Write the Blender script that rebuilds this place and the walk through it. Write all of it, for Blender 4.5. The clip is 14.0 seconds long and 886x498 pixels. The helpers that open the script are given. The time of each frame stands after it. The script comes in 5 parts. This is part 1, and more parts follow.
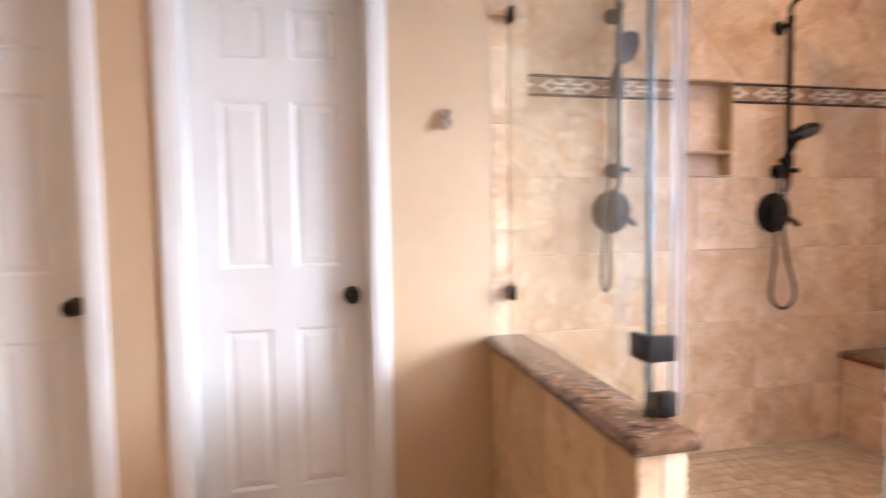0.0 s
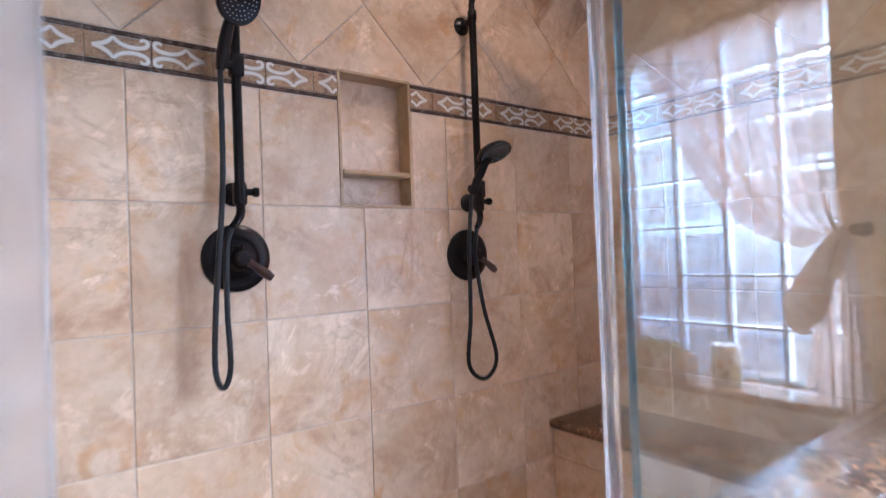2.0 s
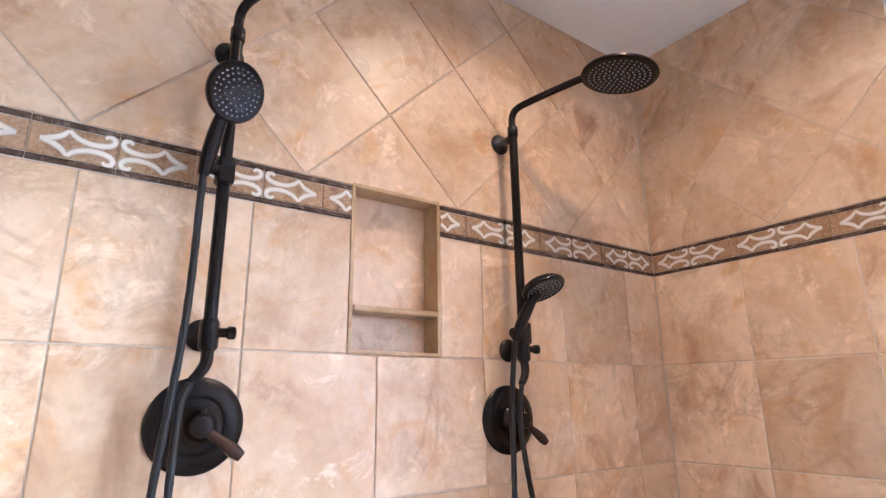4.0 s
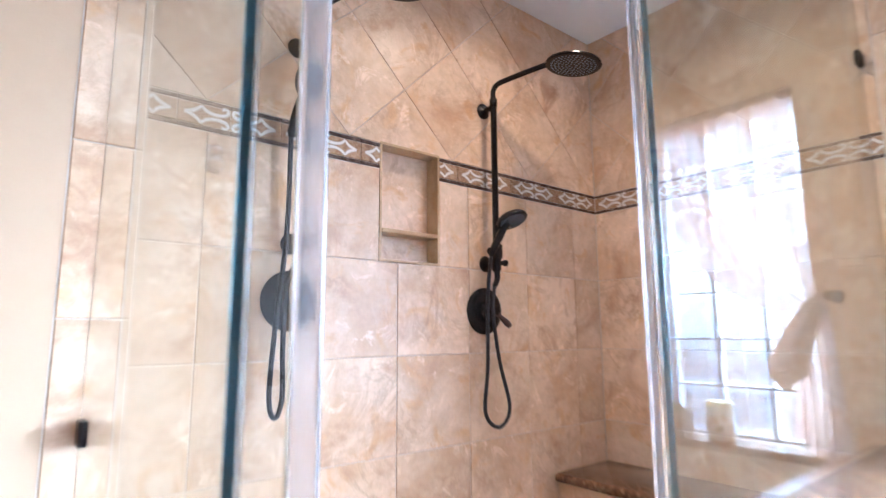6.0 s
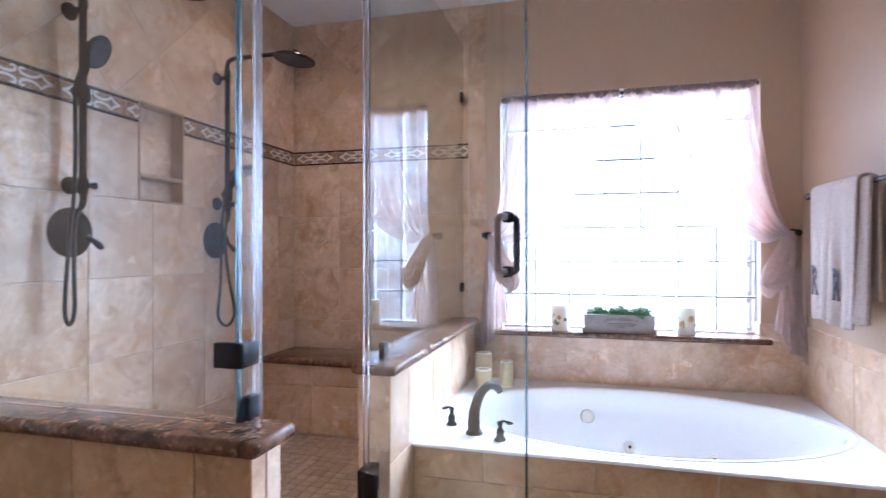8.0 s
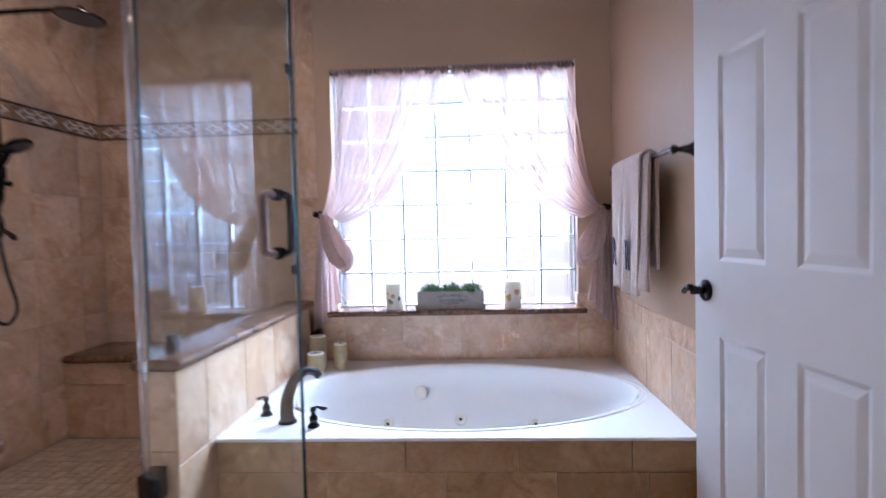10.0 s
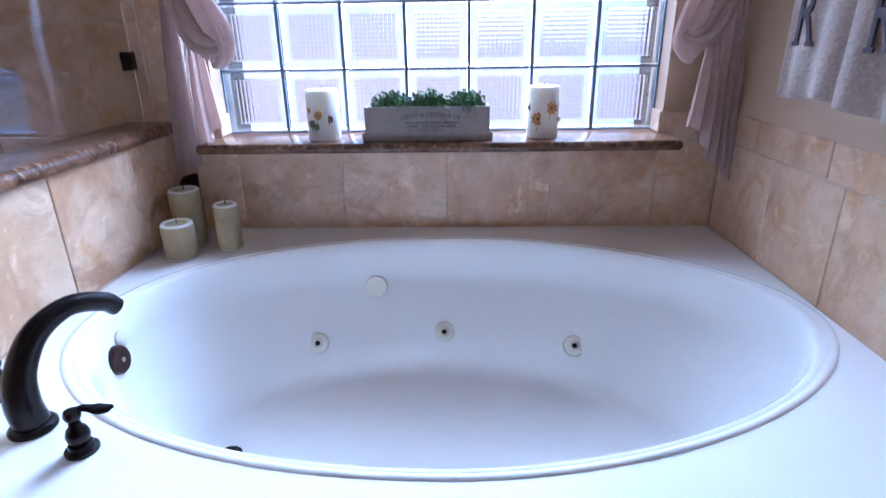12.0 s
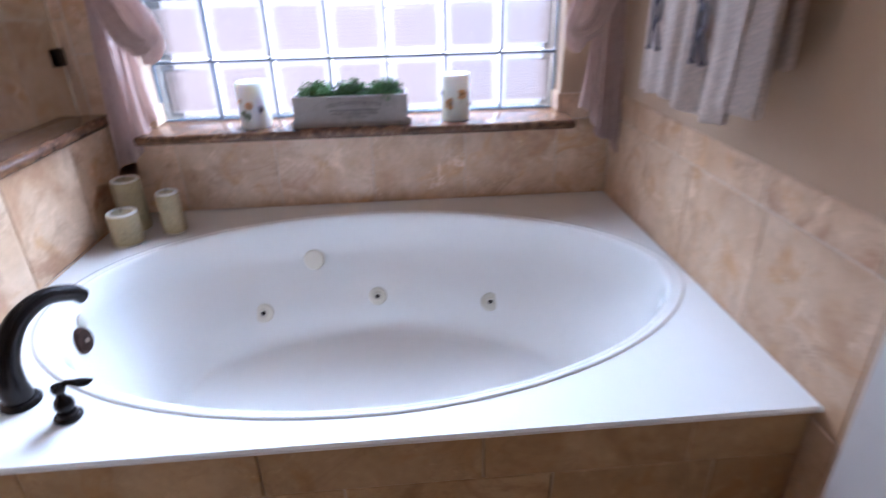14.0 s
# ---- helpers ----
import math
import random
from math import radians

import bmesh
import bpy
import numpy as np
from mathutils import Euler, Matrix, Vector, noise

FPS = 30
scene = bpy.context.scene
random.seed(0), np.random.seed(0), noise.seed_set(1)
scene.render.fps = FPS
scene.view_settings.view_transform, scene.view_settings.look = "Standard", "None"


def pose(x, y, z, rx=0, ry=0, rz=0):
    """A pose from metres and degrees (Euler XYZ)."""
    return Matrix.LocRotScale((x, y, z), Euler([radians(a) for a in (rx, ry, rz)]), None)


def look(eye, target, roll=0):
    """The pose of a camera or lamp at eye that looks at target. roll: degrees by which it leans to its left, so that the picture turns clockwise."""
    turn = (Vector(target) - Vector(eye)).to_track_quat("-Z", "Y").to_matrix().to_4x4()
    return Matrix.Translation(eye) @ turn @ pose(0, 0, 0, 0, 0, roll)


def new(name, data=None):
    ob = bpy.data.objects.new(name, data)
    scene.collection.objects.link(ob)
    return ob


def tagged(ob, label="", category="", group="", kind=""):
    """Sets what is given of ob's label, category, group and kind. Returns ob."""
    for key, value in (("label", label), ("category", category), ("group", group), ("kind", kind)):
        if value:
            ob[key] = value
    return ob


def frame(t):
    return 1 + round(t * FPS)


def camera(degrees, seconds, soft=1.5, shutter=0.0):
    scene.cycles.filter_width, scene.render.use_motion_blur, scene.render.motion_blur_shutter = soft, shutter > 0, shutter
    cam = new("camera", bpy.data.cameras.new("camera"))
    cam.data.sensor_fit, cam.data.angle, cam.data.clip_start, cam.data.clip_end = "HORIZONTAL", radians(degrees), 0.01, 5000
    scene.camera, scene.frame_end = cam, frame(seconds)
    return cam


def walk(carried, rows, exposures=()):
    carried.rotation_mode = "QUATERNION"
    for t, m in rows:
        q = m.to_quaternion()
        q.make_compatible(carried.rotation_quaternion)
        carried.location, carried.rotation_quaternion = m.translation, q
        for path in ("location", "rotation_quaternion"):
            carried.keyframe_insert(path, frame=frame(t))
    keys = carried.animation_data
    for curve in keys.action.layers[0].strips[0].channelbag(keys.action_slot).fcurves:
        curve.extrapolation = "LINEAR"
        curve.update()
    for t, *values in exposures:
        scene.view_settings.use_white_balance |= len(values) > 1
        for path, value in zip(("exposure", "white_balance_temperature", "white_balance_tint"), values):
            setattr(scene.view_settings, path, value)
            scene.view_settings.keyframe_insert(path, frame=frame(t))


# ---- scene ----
cam = camera(77.5, 14.0, soft=1.2, shutter=0.5)
PATH = [
    (0, (0.099, 0.222, 1.309), (0.529, 2.171, 1.189), -0.8),
    (0.5, (0.32, 0.314, 1.316), (1.214, 2.1, 1.209), -0.9),
    (1, (0.466, 0.443, 1.318), (1.604, 2.085, 1.225), -1.3),
    (1.5, (0.649, 0.601, 1.304), (1.845, 2.201, 1.21), -1.7),
    (2, (0.837, 0.818, 1.304), (2.04, 2.416, 1.327), -2.1),
    (2.5, (0.928, 1.005, 1.376), (2.139, 2.58, 1.606), -1.4),
    (3, (1.003, 1.129, 1.403), (2.196, 2.676, 1.831), -1.3),
    (3.2, (1.028, 1.168, 1.411), (2.209, 2.716, 1.877), -1.1),
    (5.3, (0.927, 1.012, 1.246), (2.024, 2.602, 1.778), -1.2),
    (5.5, (0.854, 0.969, 1.245), (1.992, 2.542, 1.728), -0.8),
    (6, (0.600, 0.764, 1.224), (1.852, 2.294, 1.522), -0.3),
    (6.5, (0.323, 0.657, 1.18), (1.818, 1.974, 1.352), -0.5),
    (7, (0.044, 0.564, 1.201), (1.767, 1.578, 1.264), -0.4),
    (7.5, (-0.18, 0.536, 1.213), (1.679, 1.274, 1.204), -0.7),
    (7.7, (-0.264, 0.533, 1.234), (1.632, 1.17, 1.228), -0.3),
    (9.8, (-0.293, 0.244, 1.277), (1.699, 0.42, 1.244), -1.6),
    (10, (-0.161, 0.246, 1.246), (1.834, 0.36, 1.172), -1.4),
    (10.5, (0.261, 0.259, 1.189), (2.25, 0.297, 0.981), -1.3),
    (11, (0.669, 0.292, 1.169), (2.631, 0.307, 0.781), -1.0),
    (11.5, (0.98, 0.283, 1.15), (2.895, 0.312, 0.573), -1.1),
    (12, (1.149, 0.289, 1.1), (3.013, 0.348, 0.378), -0.9),
    (12.5, (1.235, 0.327, 1.111), (3.02, 0.375, 0.209), -0.2),
    (12.7, (1.253, 0.294, 1.112), (3.017, 0.386, 0.175), -0.4),
    (13, (1.252, 0.292, 1.113), (2.999, 0.385, 0.144), -0.5),
    (13.5, (1.153, 0.271, 1.143), (2.901, 0.358, 0.174), -0.4),
    (14, (0.978, 0.229, 1.221), (2.774, 0.099, 0.351), -1.3),
]
EXPOSURES = [(0.0, 1.15, 6400, 21), (0.5, 0.96, 5750, 17), (1.5, 0.68, 5300, 16), (2.2, 0.75, 5150, 16), (3.0, 1.08, 5650, 16), (5.5, 1.54, 5250, 12), (6.5, 1.06, 5150, 14), (7.5, 0.65, 5050, 16), (9.8, -0.04, 5200, 20), (10.5, -0.28, 5050, 20), (11.0, -0.44, 4750, 20), (12.5, -0.58, 4900, 21), (14.0, -0.46, 5400, 21)]
walk(cam, [(t, look(eye, target, roll)) for t, eye, target, roll in PATH], EXPOSURES)

# ---- plan, in metres ----
YA, XW, YR = 2.295, 2.79, -0.48        # shower wall, window wall, towel wall (tile faces)
YP = 2.13                              # painted wall with the two doors
CEIL = 2.64
ZF, ZS, ZD = 0.12, 0.25, 0.54                    # room floor, shower floor, tub deck
PX, PY = 0.319, 0.313                  # tile pitch
CAP = 0.875                            # top of the half walls
WY0, WY1, WZ0, WZ1 = -0.300, 1.003, 0.825, 2.11   # window opening
BZ0, BZ1 = 1.773, 1.862                # decorative band
NX0, NX1, NZ0, NZ1 = 1.579, 1.838, 1.457, 1.870  # niche

# ---- world and lights ----
world = bpy.data.worlds.new("world")
scene.world = world
world.use_nodes = True
wn = world.node_tree
sky = wn.nodes.new("ShaderNodeTexSky")
sky.sky_type, sky.sun_disc = "NISHITA", False
sky.sun_elevation, sky.sun_rotation = radians(40), radians(200)
wn.links.new(sky.outputs[0], wn.nodes["Background"].inputs[0])
wn.nodes["Background"].inputs[1].default_value = 0.1


def area_lamp(name, place, target, sx, sy, watts, colour):
    data = bpy.data.lights.new(name, "AREA")
    data.shape, data.size, data.size_y, data.energy, data.color = "RECTANGLE", sx, sy, watts, colour
    data.spread = radians(112)
    ob = new(name, data)
    ob.matrix_world = look(place, target)
    return ob


def down_lamp(x, y, watts):
    data = bpy.data.lights.new("downlight_lamp", "AREA")
    data.shape, data.size, data.energy, data.color = "DISK", 0.13, watts, (1.0, 0.74, 0.48)
    data.spread = radians(150)
    ob = new("downlight_lamp", data)
    ob.matrix_world = look((x, y, CEIL - 0.012), (x, y, 0))


area_lamp("window_daylight", (3.60, -0.02, 1.76), (1.68, 0.70, 0.45), 1.5, 1.3, 165, (0.72, 0.88, 1.0))
LAMPS = [(2.0, 1.64, 3.3), (-0.5, 1.1, 0.9), (-0.6, 0.0, 1.9), (-1.6, 0.8, 1.9)]
for lx, ly, watts in LAMPS:
    down_lamp(lx, ly, watts)


# ---- materials ----
def material(name):
    m = bpy.data.materials.new(name)
    m.use_nodes = True
    return m, m.node_tree, m.node_tree.nodes["Principled BSDF"]


def mixed(nt, fac, a, b):
    n = nt.nodes.new("ShaderNodeMix")
    n.data_type = "RGBA"
    for i, v in ((0, fac), (6, a), (7, b)):
        if isinstance(v, bpy.types.NodeSocket):
            nt.links.new(v, n.inputs[i])
        else:
            n.inputs[i].default_value = v if i == 0 else (*v, 1)
    return n.outputs[2]


def ramp(nt, src, lo, hi):
    n = nt.nodes.new("ShaderNodeMapRange")
    n.inputs[1].default_value, n.inputs[2].default_value = lo, hi
    nt.links.new(src, n.inputs[0])
    return n.outputs[0]


def coords(nt, shift=True):
    """World-size coordinates, moved by a random step for every object."""
    geo = nt.nodes.new("ShaderNodeNewGeometry")
    if not shift:
        return geo.outputs["Position"]
    info = nt.nodes.new("ShaderNodeObjectInfo")
    add = nt.nodes.new("ShaderNodeVectorMath")
    add.operation = "MULTIPLY_ADD"
    comb = nt.nodes.new("ShaderNodeCombineXYZ")
    for i in range(3):
        nt.links.new(info.outputs["Random"], comb.inputs[i])
    nt.links.new(comb.outputs[0], add.inputs[0])
    add.inputs[1].default_value = (17.3, 31.7, 23.1)
    nt.links.new(geo.outputs["Position"], add.inputs[2])
    return add.outputs[0]


def noisy(nt, vec, scale, detail=4, rough=0.55, distort=0.0):
    n = nt.nodes.new("ShaderNodeTexNoise")
    n.inputs["Scale"].default_value, n.inputs["Detail"].default_value = scale, detail
    n.inputs["Roughness"].default_value, n.inputs["Distortion"].default_value = rough, distort
    nt.links.new(vec, n.inputs["Vector"])
    return n.outputs[0]


def relief(nt, bsdf, height, strength, distance=0.002):
    b = nt.nodes.new("ShaderNodeBump")
    b.inputs["Strength"].default_value, b.inputs["Distance"].default_value = strength, distance
    nt.links.new(height, b.inputs["Height"])
    nt.links.new(b.outputs[0], bsdf.inputs["Normal"])


def plain(name, colour, rough=0.5, metal=0.0, vary=0.06, bump=0.05, scale=30, coat=0.0):
    m, nt, p = material(name)
    v = coords(nt)
    n = noisy(nt, v, scale)
    big = noisy(nt, v, scale / 8)
    dark = tuple(c * (1 - 2 * vary) for c in colour)
    c = mixed(nt, ramp(nt, n, 0.3, 0.7), dark, colour)
    c = mixed(nt, ramp(nt, big, 0.35, 0.65), c, colour)
    nt.links.new(c, p.inputs["Base Color"])
    p.inputs["Roughness"].default_value, p.inputs["Metallic"].default_value = rough, metal
    p.inputs["Coat Weight"].default_value = coat
    if bump:
        relief(nt, p, noisy(nt, v, scale * 8), bump)
    return m


def stone(name, light, mid, dark, vein, scale=5.0, rough=0.35, veins=0.5):
    """Clouded stone-look tile with rusty veins and pits."""
    m, nt, p = material(name)
    v = coords(nt)
    cloud = noisy(nt, v, scale, 6, 0.6, 0.6)
    fine = noisy(nt, v, scale * 9, 5, 0.6)
    c = mixed(nt, ramp(nt, cloud, 0.36, 0.62), mid, light)
    gold = tuple(a * b for a, b in zip(mid, (1.06, 0.97, 0.83)))
    c = mixed(nt, ramp(nt, noisy(nt, v, scale * 1.7, 6, 0.6, 1.0), 0.55, 0.68), c, gold)
    pale = tuple(min(0.85, a * 1.12) for a in light)
    c = mixed(nt, ramp(nt, noisy(nt, v, scale * 2.3, 7, 0.68, 0.7), 0.58, 0.66), c, pale)
    c = mixed(nt, ramp(nt, noisy(nt, v, scale * 0.7, 5, 0.65, 1.2), 0.54, 0.74), c, dark)
    pick = nt.nodes.new("ShaderNodeMath")
    pick.operation = "MULTIPLY"
    own = nt.nodes.new("ShaderNodeObjectInfo")
    nt.links.new(ramp(nt, own.outputs["Random"], 0.45, 1.0), pick.inputs[0])
    nt.links.new(ramp(nt, noisy(nt, v, scale * 1.25, 8, 0.62, 1.6), 0.52, 0.70), pick.inputs[1])
    c = mixed(nt, pick.outputs[0], c, tuple(a * b for a, b in zip(dark, (0.80, 0.70, 0.64))))
    wav = noisy(nt, v, scale * 1.1, 8, 0.66, 0.9)
    dist = nt.nodes.new("ShaderNodeMath")
    dist.operation = "SUBTRACT"
    nt.links.new(wav, dist.inputs[0])
    dist.inputs[1].default_value = 0.5
    ab = nt.nodes.new("ShaderNodeMath")
    ab.operation = "ABSOLUTE"
    nt.links.new(dist.outputs[0], ab.inputs[0])
    line = ramp(nt, ab.outputs[0], 0.045, 0.0)
    gate = nt.nodes.new("ShaderNodeMath")
    gate.operation = "MULTIPLY"
    nt.links.new(line, gate.inputs[0])
    nt.links.new(ramp(nt, noisy(nt, v, scale * 0.9, 3), 0.48, 0.66), gate.inputs[1])
    gate2 = nt.nodes.new("ShaderNodeMath")
    gate2.operation = "MULTIPLY"
    nt.links.new(gate.outputs[0], gate2.inputs[0])
    gate2.inputs[1].default_value = veins
    c = mixed(nt, gate2.outputs[0], c, vein)
    crack = nt.nodes.new("ShaderNodeMath")
    crack.operation = "MULTIPLY"
    cn = nt.nodes.new("ShaderNodeMath")
    cn.operation = "SUBTRACT"
    nt.links.new(noisy(nt, v, scale * 3.2, 9, 0.72, 0.7), cn.inputs[0])
    cn.inputs[1].default_value = 0.5
    ca = nt.nodes.new("ShaderNodeMath")
    ca.operation = "ABSOLUTE"
    nt.links.new(cn.outputs[0], ca.inputs[0])
    nt.links.new(ramp(nt, ca.outputs[0], 0.02, 0.0), crack.inputs[0])
    nt.links.new(ramp(nt, noisy(nt, v, scale * 1.6, 4, 0.6, 0.8), 0.52, 0.64), crack.inputs[1])
    soft = nt.nodes.new("ShaderNodeMath")
    soft.operation = "MULTIPLY"
    nt.links.new(crack.outputs[0], soft.inputs[0])
    soft.inputs[1].default_value = 0.7 * veins
    c = mixed(nt, soft.outputs[0], c, vein)
    grain = nt.nodes.new("ShaderNodeMix")
    grain.data_type, grain.blend_type = "RGBA", "MULTIPLY"
    grain.inputs[0].default_value = 0.5
    nt.links.new(c, grain.inputs[6])
    nt.links.new(mixed(nt, ramp(nt, fine, 0.3, 0.7), (0.8, 0.76, 0.72), (1.08, 1.06, 1.04)), grain.inputs[7])
    info = nt.nodes.new("ShaderNodeObjectInfo")
    tint = nt.nodes.new("ShaderNodeMix")
    tint.data_type, tint.blend_type = "RGBA", "MULTIPLY"
    tint.inputs[0].default_value = 1.0
    nt.links.new(grain.outputs[2], tint.inputs[6])
    nt.links.new(mixed(nt, info.outputs["Random"], (0.86, 0.83, 0.80), (1.06, 1.06, 1.06)), tint.inputs[7])
    nt.links.new(tint.outputs[2], p.inputs["Base Color"])
    r = nt.nodes.new("ShaderNodeMapRange")
    r.inputs[3].default_value, r.inputs[4].default_value = rough - 0.1, rough + 0.15
    nt.links.new(fine, r.inputs[0])
    nt.links.new(r.outputs[0], p.inputs["Roughness"])
    relief(nt, p, noisy(nt, v, scale * 5, 6, 0.65), 0.25, 0.002)
    return m


def marble(name):
    """Brown marble with pale crackle veins, polished."""
    m, nt, p = material(name)
    v = coords(nt)
    warp = nt.nodes.new("ShaderNodeVectorMath")
    warp.operation = "MULTIPLY_ADD"
    nz = nt.nodes.new("ShaderNodeTexNoise")
    nz.inputs["Scale"].default_value = 14
    nt.links.new(v, nz.inputs["Vector"])
    nt.links.new(nz.outputs["Color"], warp.inputs[0])
    warp.inputs[1].default_value = (0.06, 0.06, 0.06)
    nt.links.new(v, warp.inputs[2])
    vo = nt.nodes.new("ShaderNodeTexVoronoi")
    vo.feature = "DISTANCE_TO_EDGE"
    vo.inputs["Scale"].default_value = 32
    nt.links.new(warp.outputs[0], vo.inputs["Vector"])
    base = mixed(nt, ramp(nt, noisy(nt, v, 16, 6, 0.65, 1.0), 0.35, 0.65), (0.048, 0.022, 0.014), (0.185, 0.088, 0.044))
    base = mixed(nt, ramp(nt, noisy(nt, v, 60, 4), 0.55, 0.75), base, (0.34, 0.19, 0.105))
    g = nt.nodes.new("ShaderNodeMath")
    g.operation = "MULTIPLY"
    nt.links.new(ramp(nt, vo.outputs["Distance"], 0.03, 0.0), g.inputs[0])
    nt.links.new(ramp(nt, noisy(nt, v, 9, 3), 0.55, 0.8), g.inputs[1])
    c = mixed(nt, g.outputs[0], base, (0.52, 0.36, 0.25))
    nt.links.new(c, p.inputs["Base Color"])
    p.inputs["Roughness"].default_value = 0.16
    return m


def clear_glass(name, tint, rough=0.0, ribs=False):
    m, nt, p = material(name)
    p.inputs["Base Color"].default_value = (*tint, 1)
    p.inputs["Roughness"].default_value = rough
    p.inputs["Transmission Weight"].default_value = 1.0
    p.inputs["IOR"].default_value = 1.45
    v = coords(nt, False)
    if ribs:
        w1 = nt.nodes.new("ShaderNodeTexWave")
        w1.bands_direction = "Z"
        w1.inputs["Scale"].default_value = 26
        w2 = nt.nodes.new("ShaderNodeTexWave")
        w2.bands_direction = "Y"
        w2.inputs["Scale"].default_value = 26
        for w in (w1, w2):
            w.inputs["Distortion"].default_value = 0.4
            nt.links.new(v, w.inputs["Vector"])
        a = nt.nodes.new("ShaderNodeMath")
        a.operation = "ADD"
        nt.links.new(w1.outputs[1], a.inputs[0])
        nt.links.new(w2.outputs[1], a.inputs[1])
        relief(nt, p, a.outputs[0], 0.35, 0.004)
    return m


def pressed(name, colour, gloss):
    """Clear pressed glass, thin enough not to bend the view, with a polished face."""
    m, nt, p = material(name)
    tr = nt.nodes.new("ShaderNodeBsdfTransparent")
    v = coords(nt, False)
    nt.links.new(mixed(nt, ramp(nt, noisy(nt, v, 24, 3), 0.3, 0.7), tuple(x * 0.88 for x in colour), colour), tr.inputs[0])
    gl = nt.nodes.new("ShaderNodeBsdfGlossy")
    gl.inputs["Roughness"].default_value = 0.08
    mix = nt.nodes.new("ShaderNodeMixShader")
    mix.inputs[0].default_value = gloss
    nt.links.new(tr.outputs[0], mix.inputs[1])
    nt.links.new(gl.outputs[0], mix.inputs[2])
    nt.links.new(mix.outputs[0], nt.nodes["Material Output"].inputs[0])
    return m


def cloth(name, colour, sheer=0.0, nap=0.0):
    m, nt, p = material(name)
    out = nt.nodes["Material Output"]
    v = coords(nt, False)
    c = mixed(nt, ramp(nt, noisy(nt, v, 170 if nap else 40, 4), 0.3, 0.7), tuple(x * (0.66 if nap else 0.86) for x in colour), colour)
    nt.links.new(c, p.inputs["Base Color"])
    p.inputs["Roughness"].default_value = 0.9
    p.inputs["Sheen Weight"].default_value = 0.25
    if nap:
        relief(nt, p, noisy(nt, v, 210, 4, 0.75), nap, 0.008)
    else:
        relief(nt, p, noisy(nt, v, 900, 2), 0.15, 0.001)
    tr = nt.nodes.new("ShaderNodeBsdfTranslucent")
    nt.links.new(c, tr.inputs[0])
    mix = nt.nodes.new("ShaderNodeMixShader")
    mix.inputs[0].default_value = (0.075 if sheer > 0.2 else 0.25) if sheer else 0.12
    nt.links.new(p.outputs[0], mix.inputs[1])
    nt.links.new(tr.outputs[0], mix.inputs[2])
    last = mix.outputs[0]
    if sheer:
        hole = nt.nodes.new("ShaderNodeBsdfTransparent")
        hole.inputs[0].default_value = (1, 0.97, 0.95, 1)
        mix2 = nt.nodes.new("ShaderNodeMixShader")
        mix2.inputs[0].default_value = sheer
        nt.links.new(last, mix2.inputs[1])
        nt.links.new(hole.outputs[0], mix2.inputs[2])
        last = mix2.outputs[0]
    nt.links.new(last, out.inputs[0])
    return m


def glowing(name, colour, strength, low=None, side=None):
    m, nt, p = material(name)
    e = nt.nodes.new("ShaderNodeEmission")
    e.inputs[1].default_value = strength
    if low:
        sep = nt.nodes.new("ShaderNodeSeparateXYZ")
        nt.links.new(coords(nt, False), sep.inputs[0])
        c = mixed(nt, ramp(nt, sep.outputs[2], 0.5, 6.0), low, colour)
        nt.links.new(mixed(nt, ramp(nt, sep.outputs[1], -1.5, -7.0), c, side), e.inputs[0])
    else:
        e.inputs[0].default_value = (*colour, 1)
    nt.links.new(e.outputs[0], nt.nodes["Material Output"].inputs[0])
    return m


PAINT = plain("beige_paint", (0.53, 0.362, 0.228), 0.6, vary=0.02, bump=0.12, scale=20)
CEILING = plain("ceiling_paint", (0.8, 0.78, 0.75), 0.8, vary=0.02, bump=0.2, scale=25)
WHITE = plain("white_door_paint", (0.71, 0.68, 0.66), 0.38, vary=0.02, bump=0.08, scale=14)
TILE = stone("travertine_tile", (0.74, 0.545, 0.385), (0.60, 0.387, 0.232), (0.46, 0.268, 0.15), (0.33, 0.19, 0.105), scale=4.2, veins=0.42)
TRIM_SHADE_TILE = stone("golden_trim_and_shaded_tile", (0.56, 0.38, 0.21), (0.46, 0.29, 0.14), (0.35, 0.2, 0.09), (0.25, 0.13, 0.05))
GROUT = plain("sand_grout", (0.58, 0.475, 0.375), 0.9, vary=0.08, bump=0.3, scale=60)
MOSAIC = stone("floor_mosaic", (0.56, 0.42, 0.29), (0.44, 0.31, 0.2), (0.34, 0.22, 0.13), (0.25, 0.15, 0.08), scale=9)
BANDSTONE = stone("brown_band_stone", (0.40, 0.24, 0.13), (0.31, 0.17, 0.09), (0.2, 0.10, 0.05), (0.5, 0.36, 0.24), scale=18, rough=0.25)
PENCIL = stone("dark_marble_liner", (0.10, 0.055, 0.04), (0.06, 0.03, 0.02), (0.03, 0.016, 0.01), (0.4, 0.3, 0.24), scale=30, rough=0.2, veins=0.9)
INLAY = plain("white_inlay", (0.72, 0.64, 0.56), 0.3, vary=0.05, bump=0.05, scale=40)
INLAYGREY = plain("grey_inlay", (0.45, 0.37, 0.30), 0.35, vary=0.05, bump=0.05, scale=40)
MARBLE = marble("brown_marble")
ACRYLIC = plain("white_acrylic", (0.86, 0.84, 0.81), 0.12, vary=0.01, bump=0.0, coat=0.4)
BRONZE = plain("oil_rubbed_bronze", (0.022, 0.017, 0.016), 0.25, metal=0.65, vary=0.2, bump=0.05, scale=25)
COPPER = plain("worn_bronze", (0.075, 0.042, 0.034), 0.35, metal=0.8, vary=0.2, bump=0.05, scale=40)
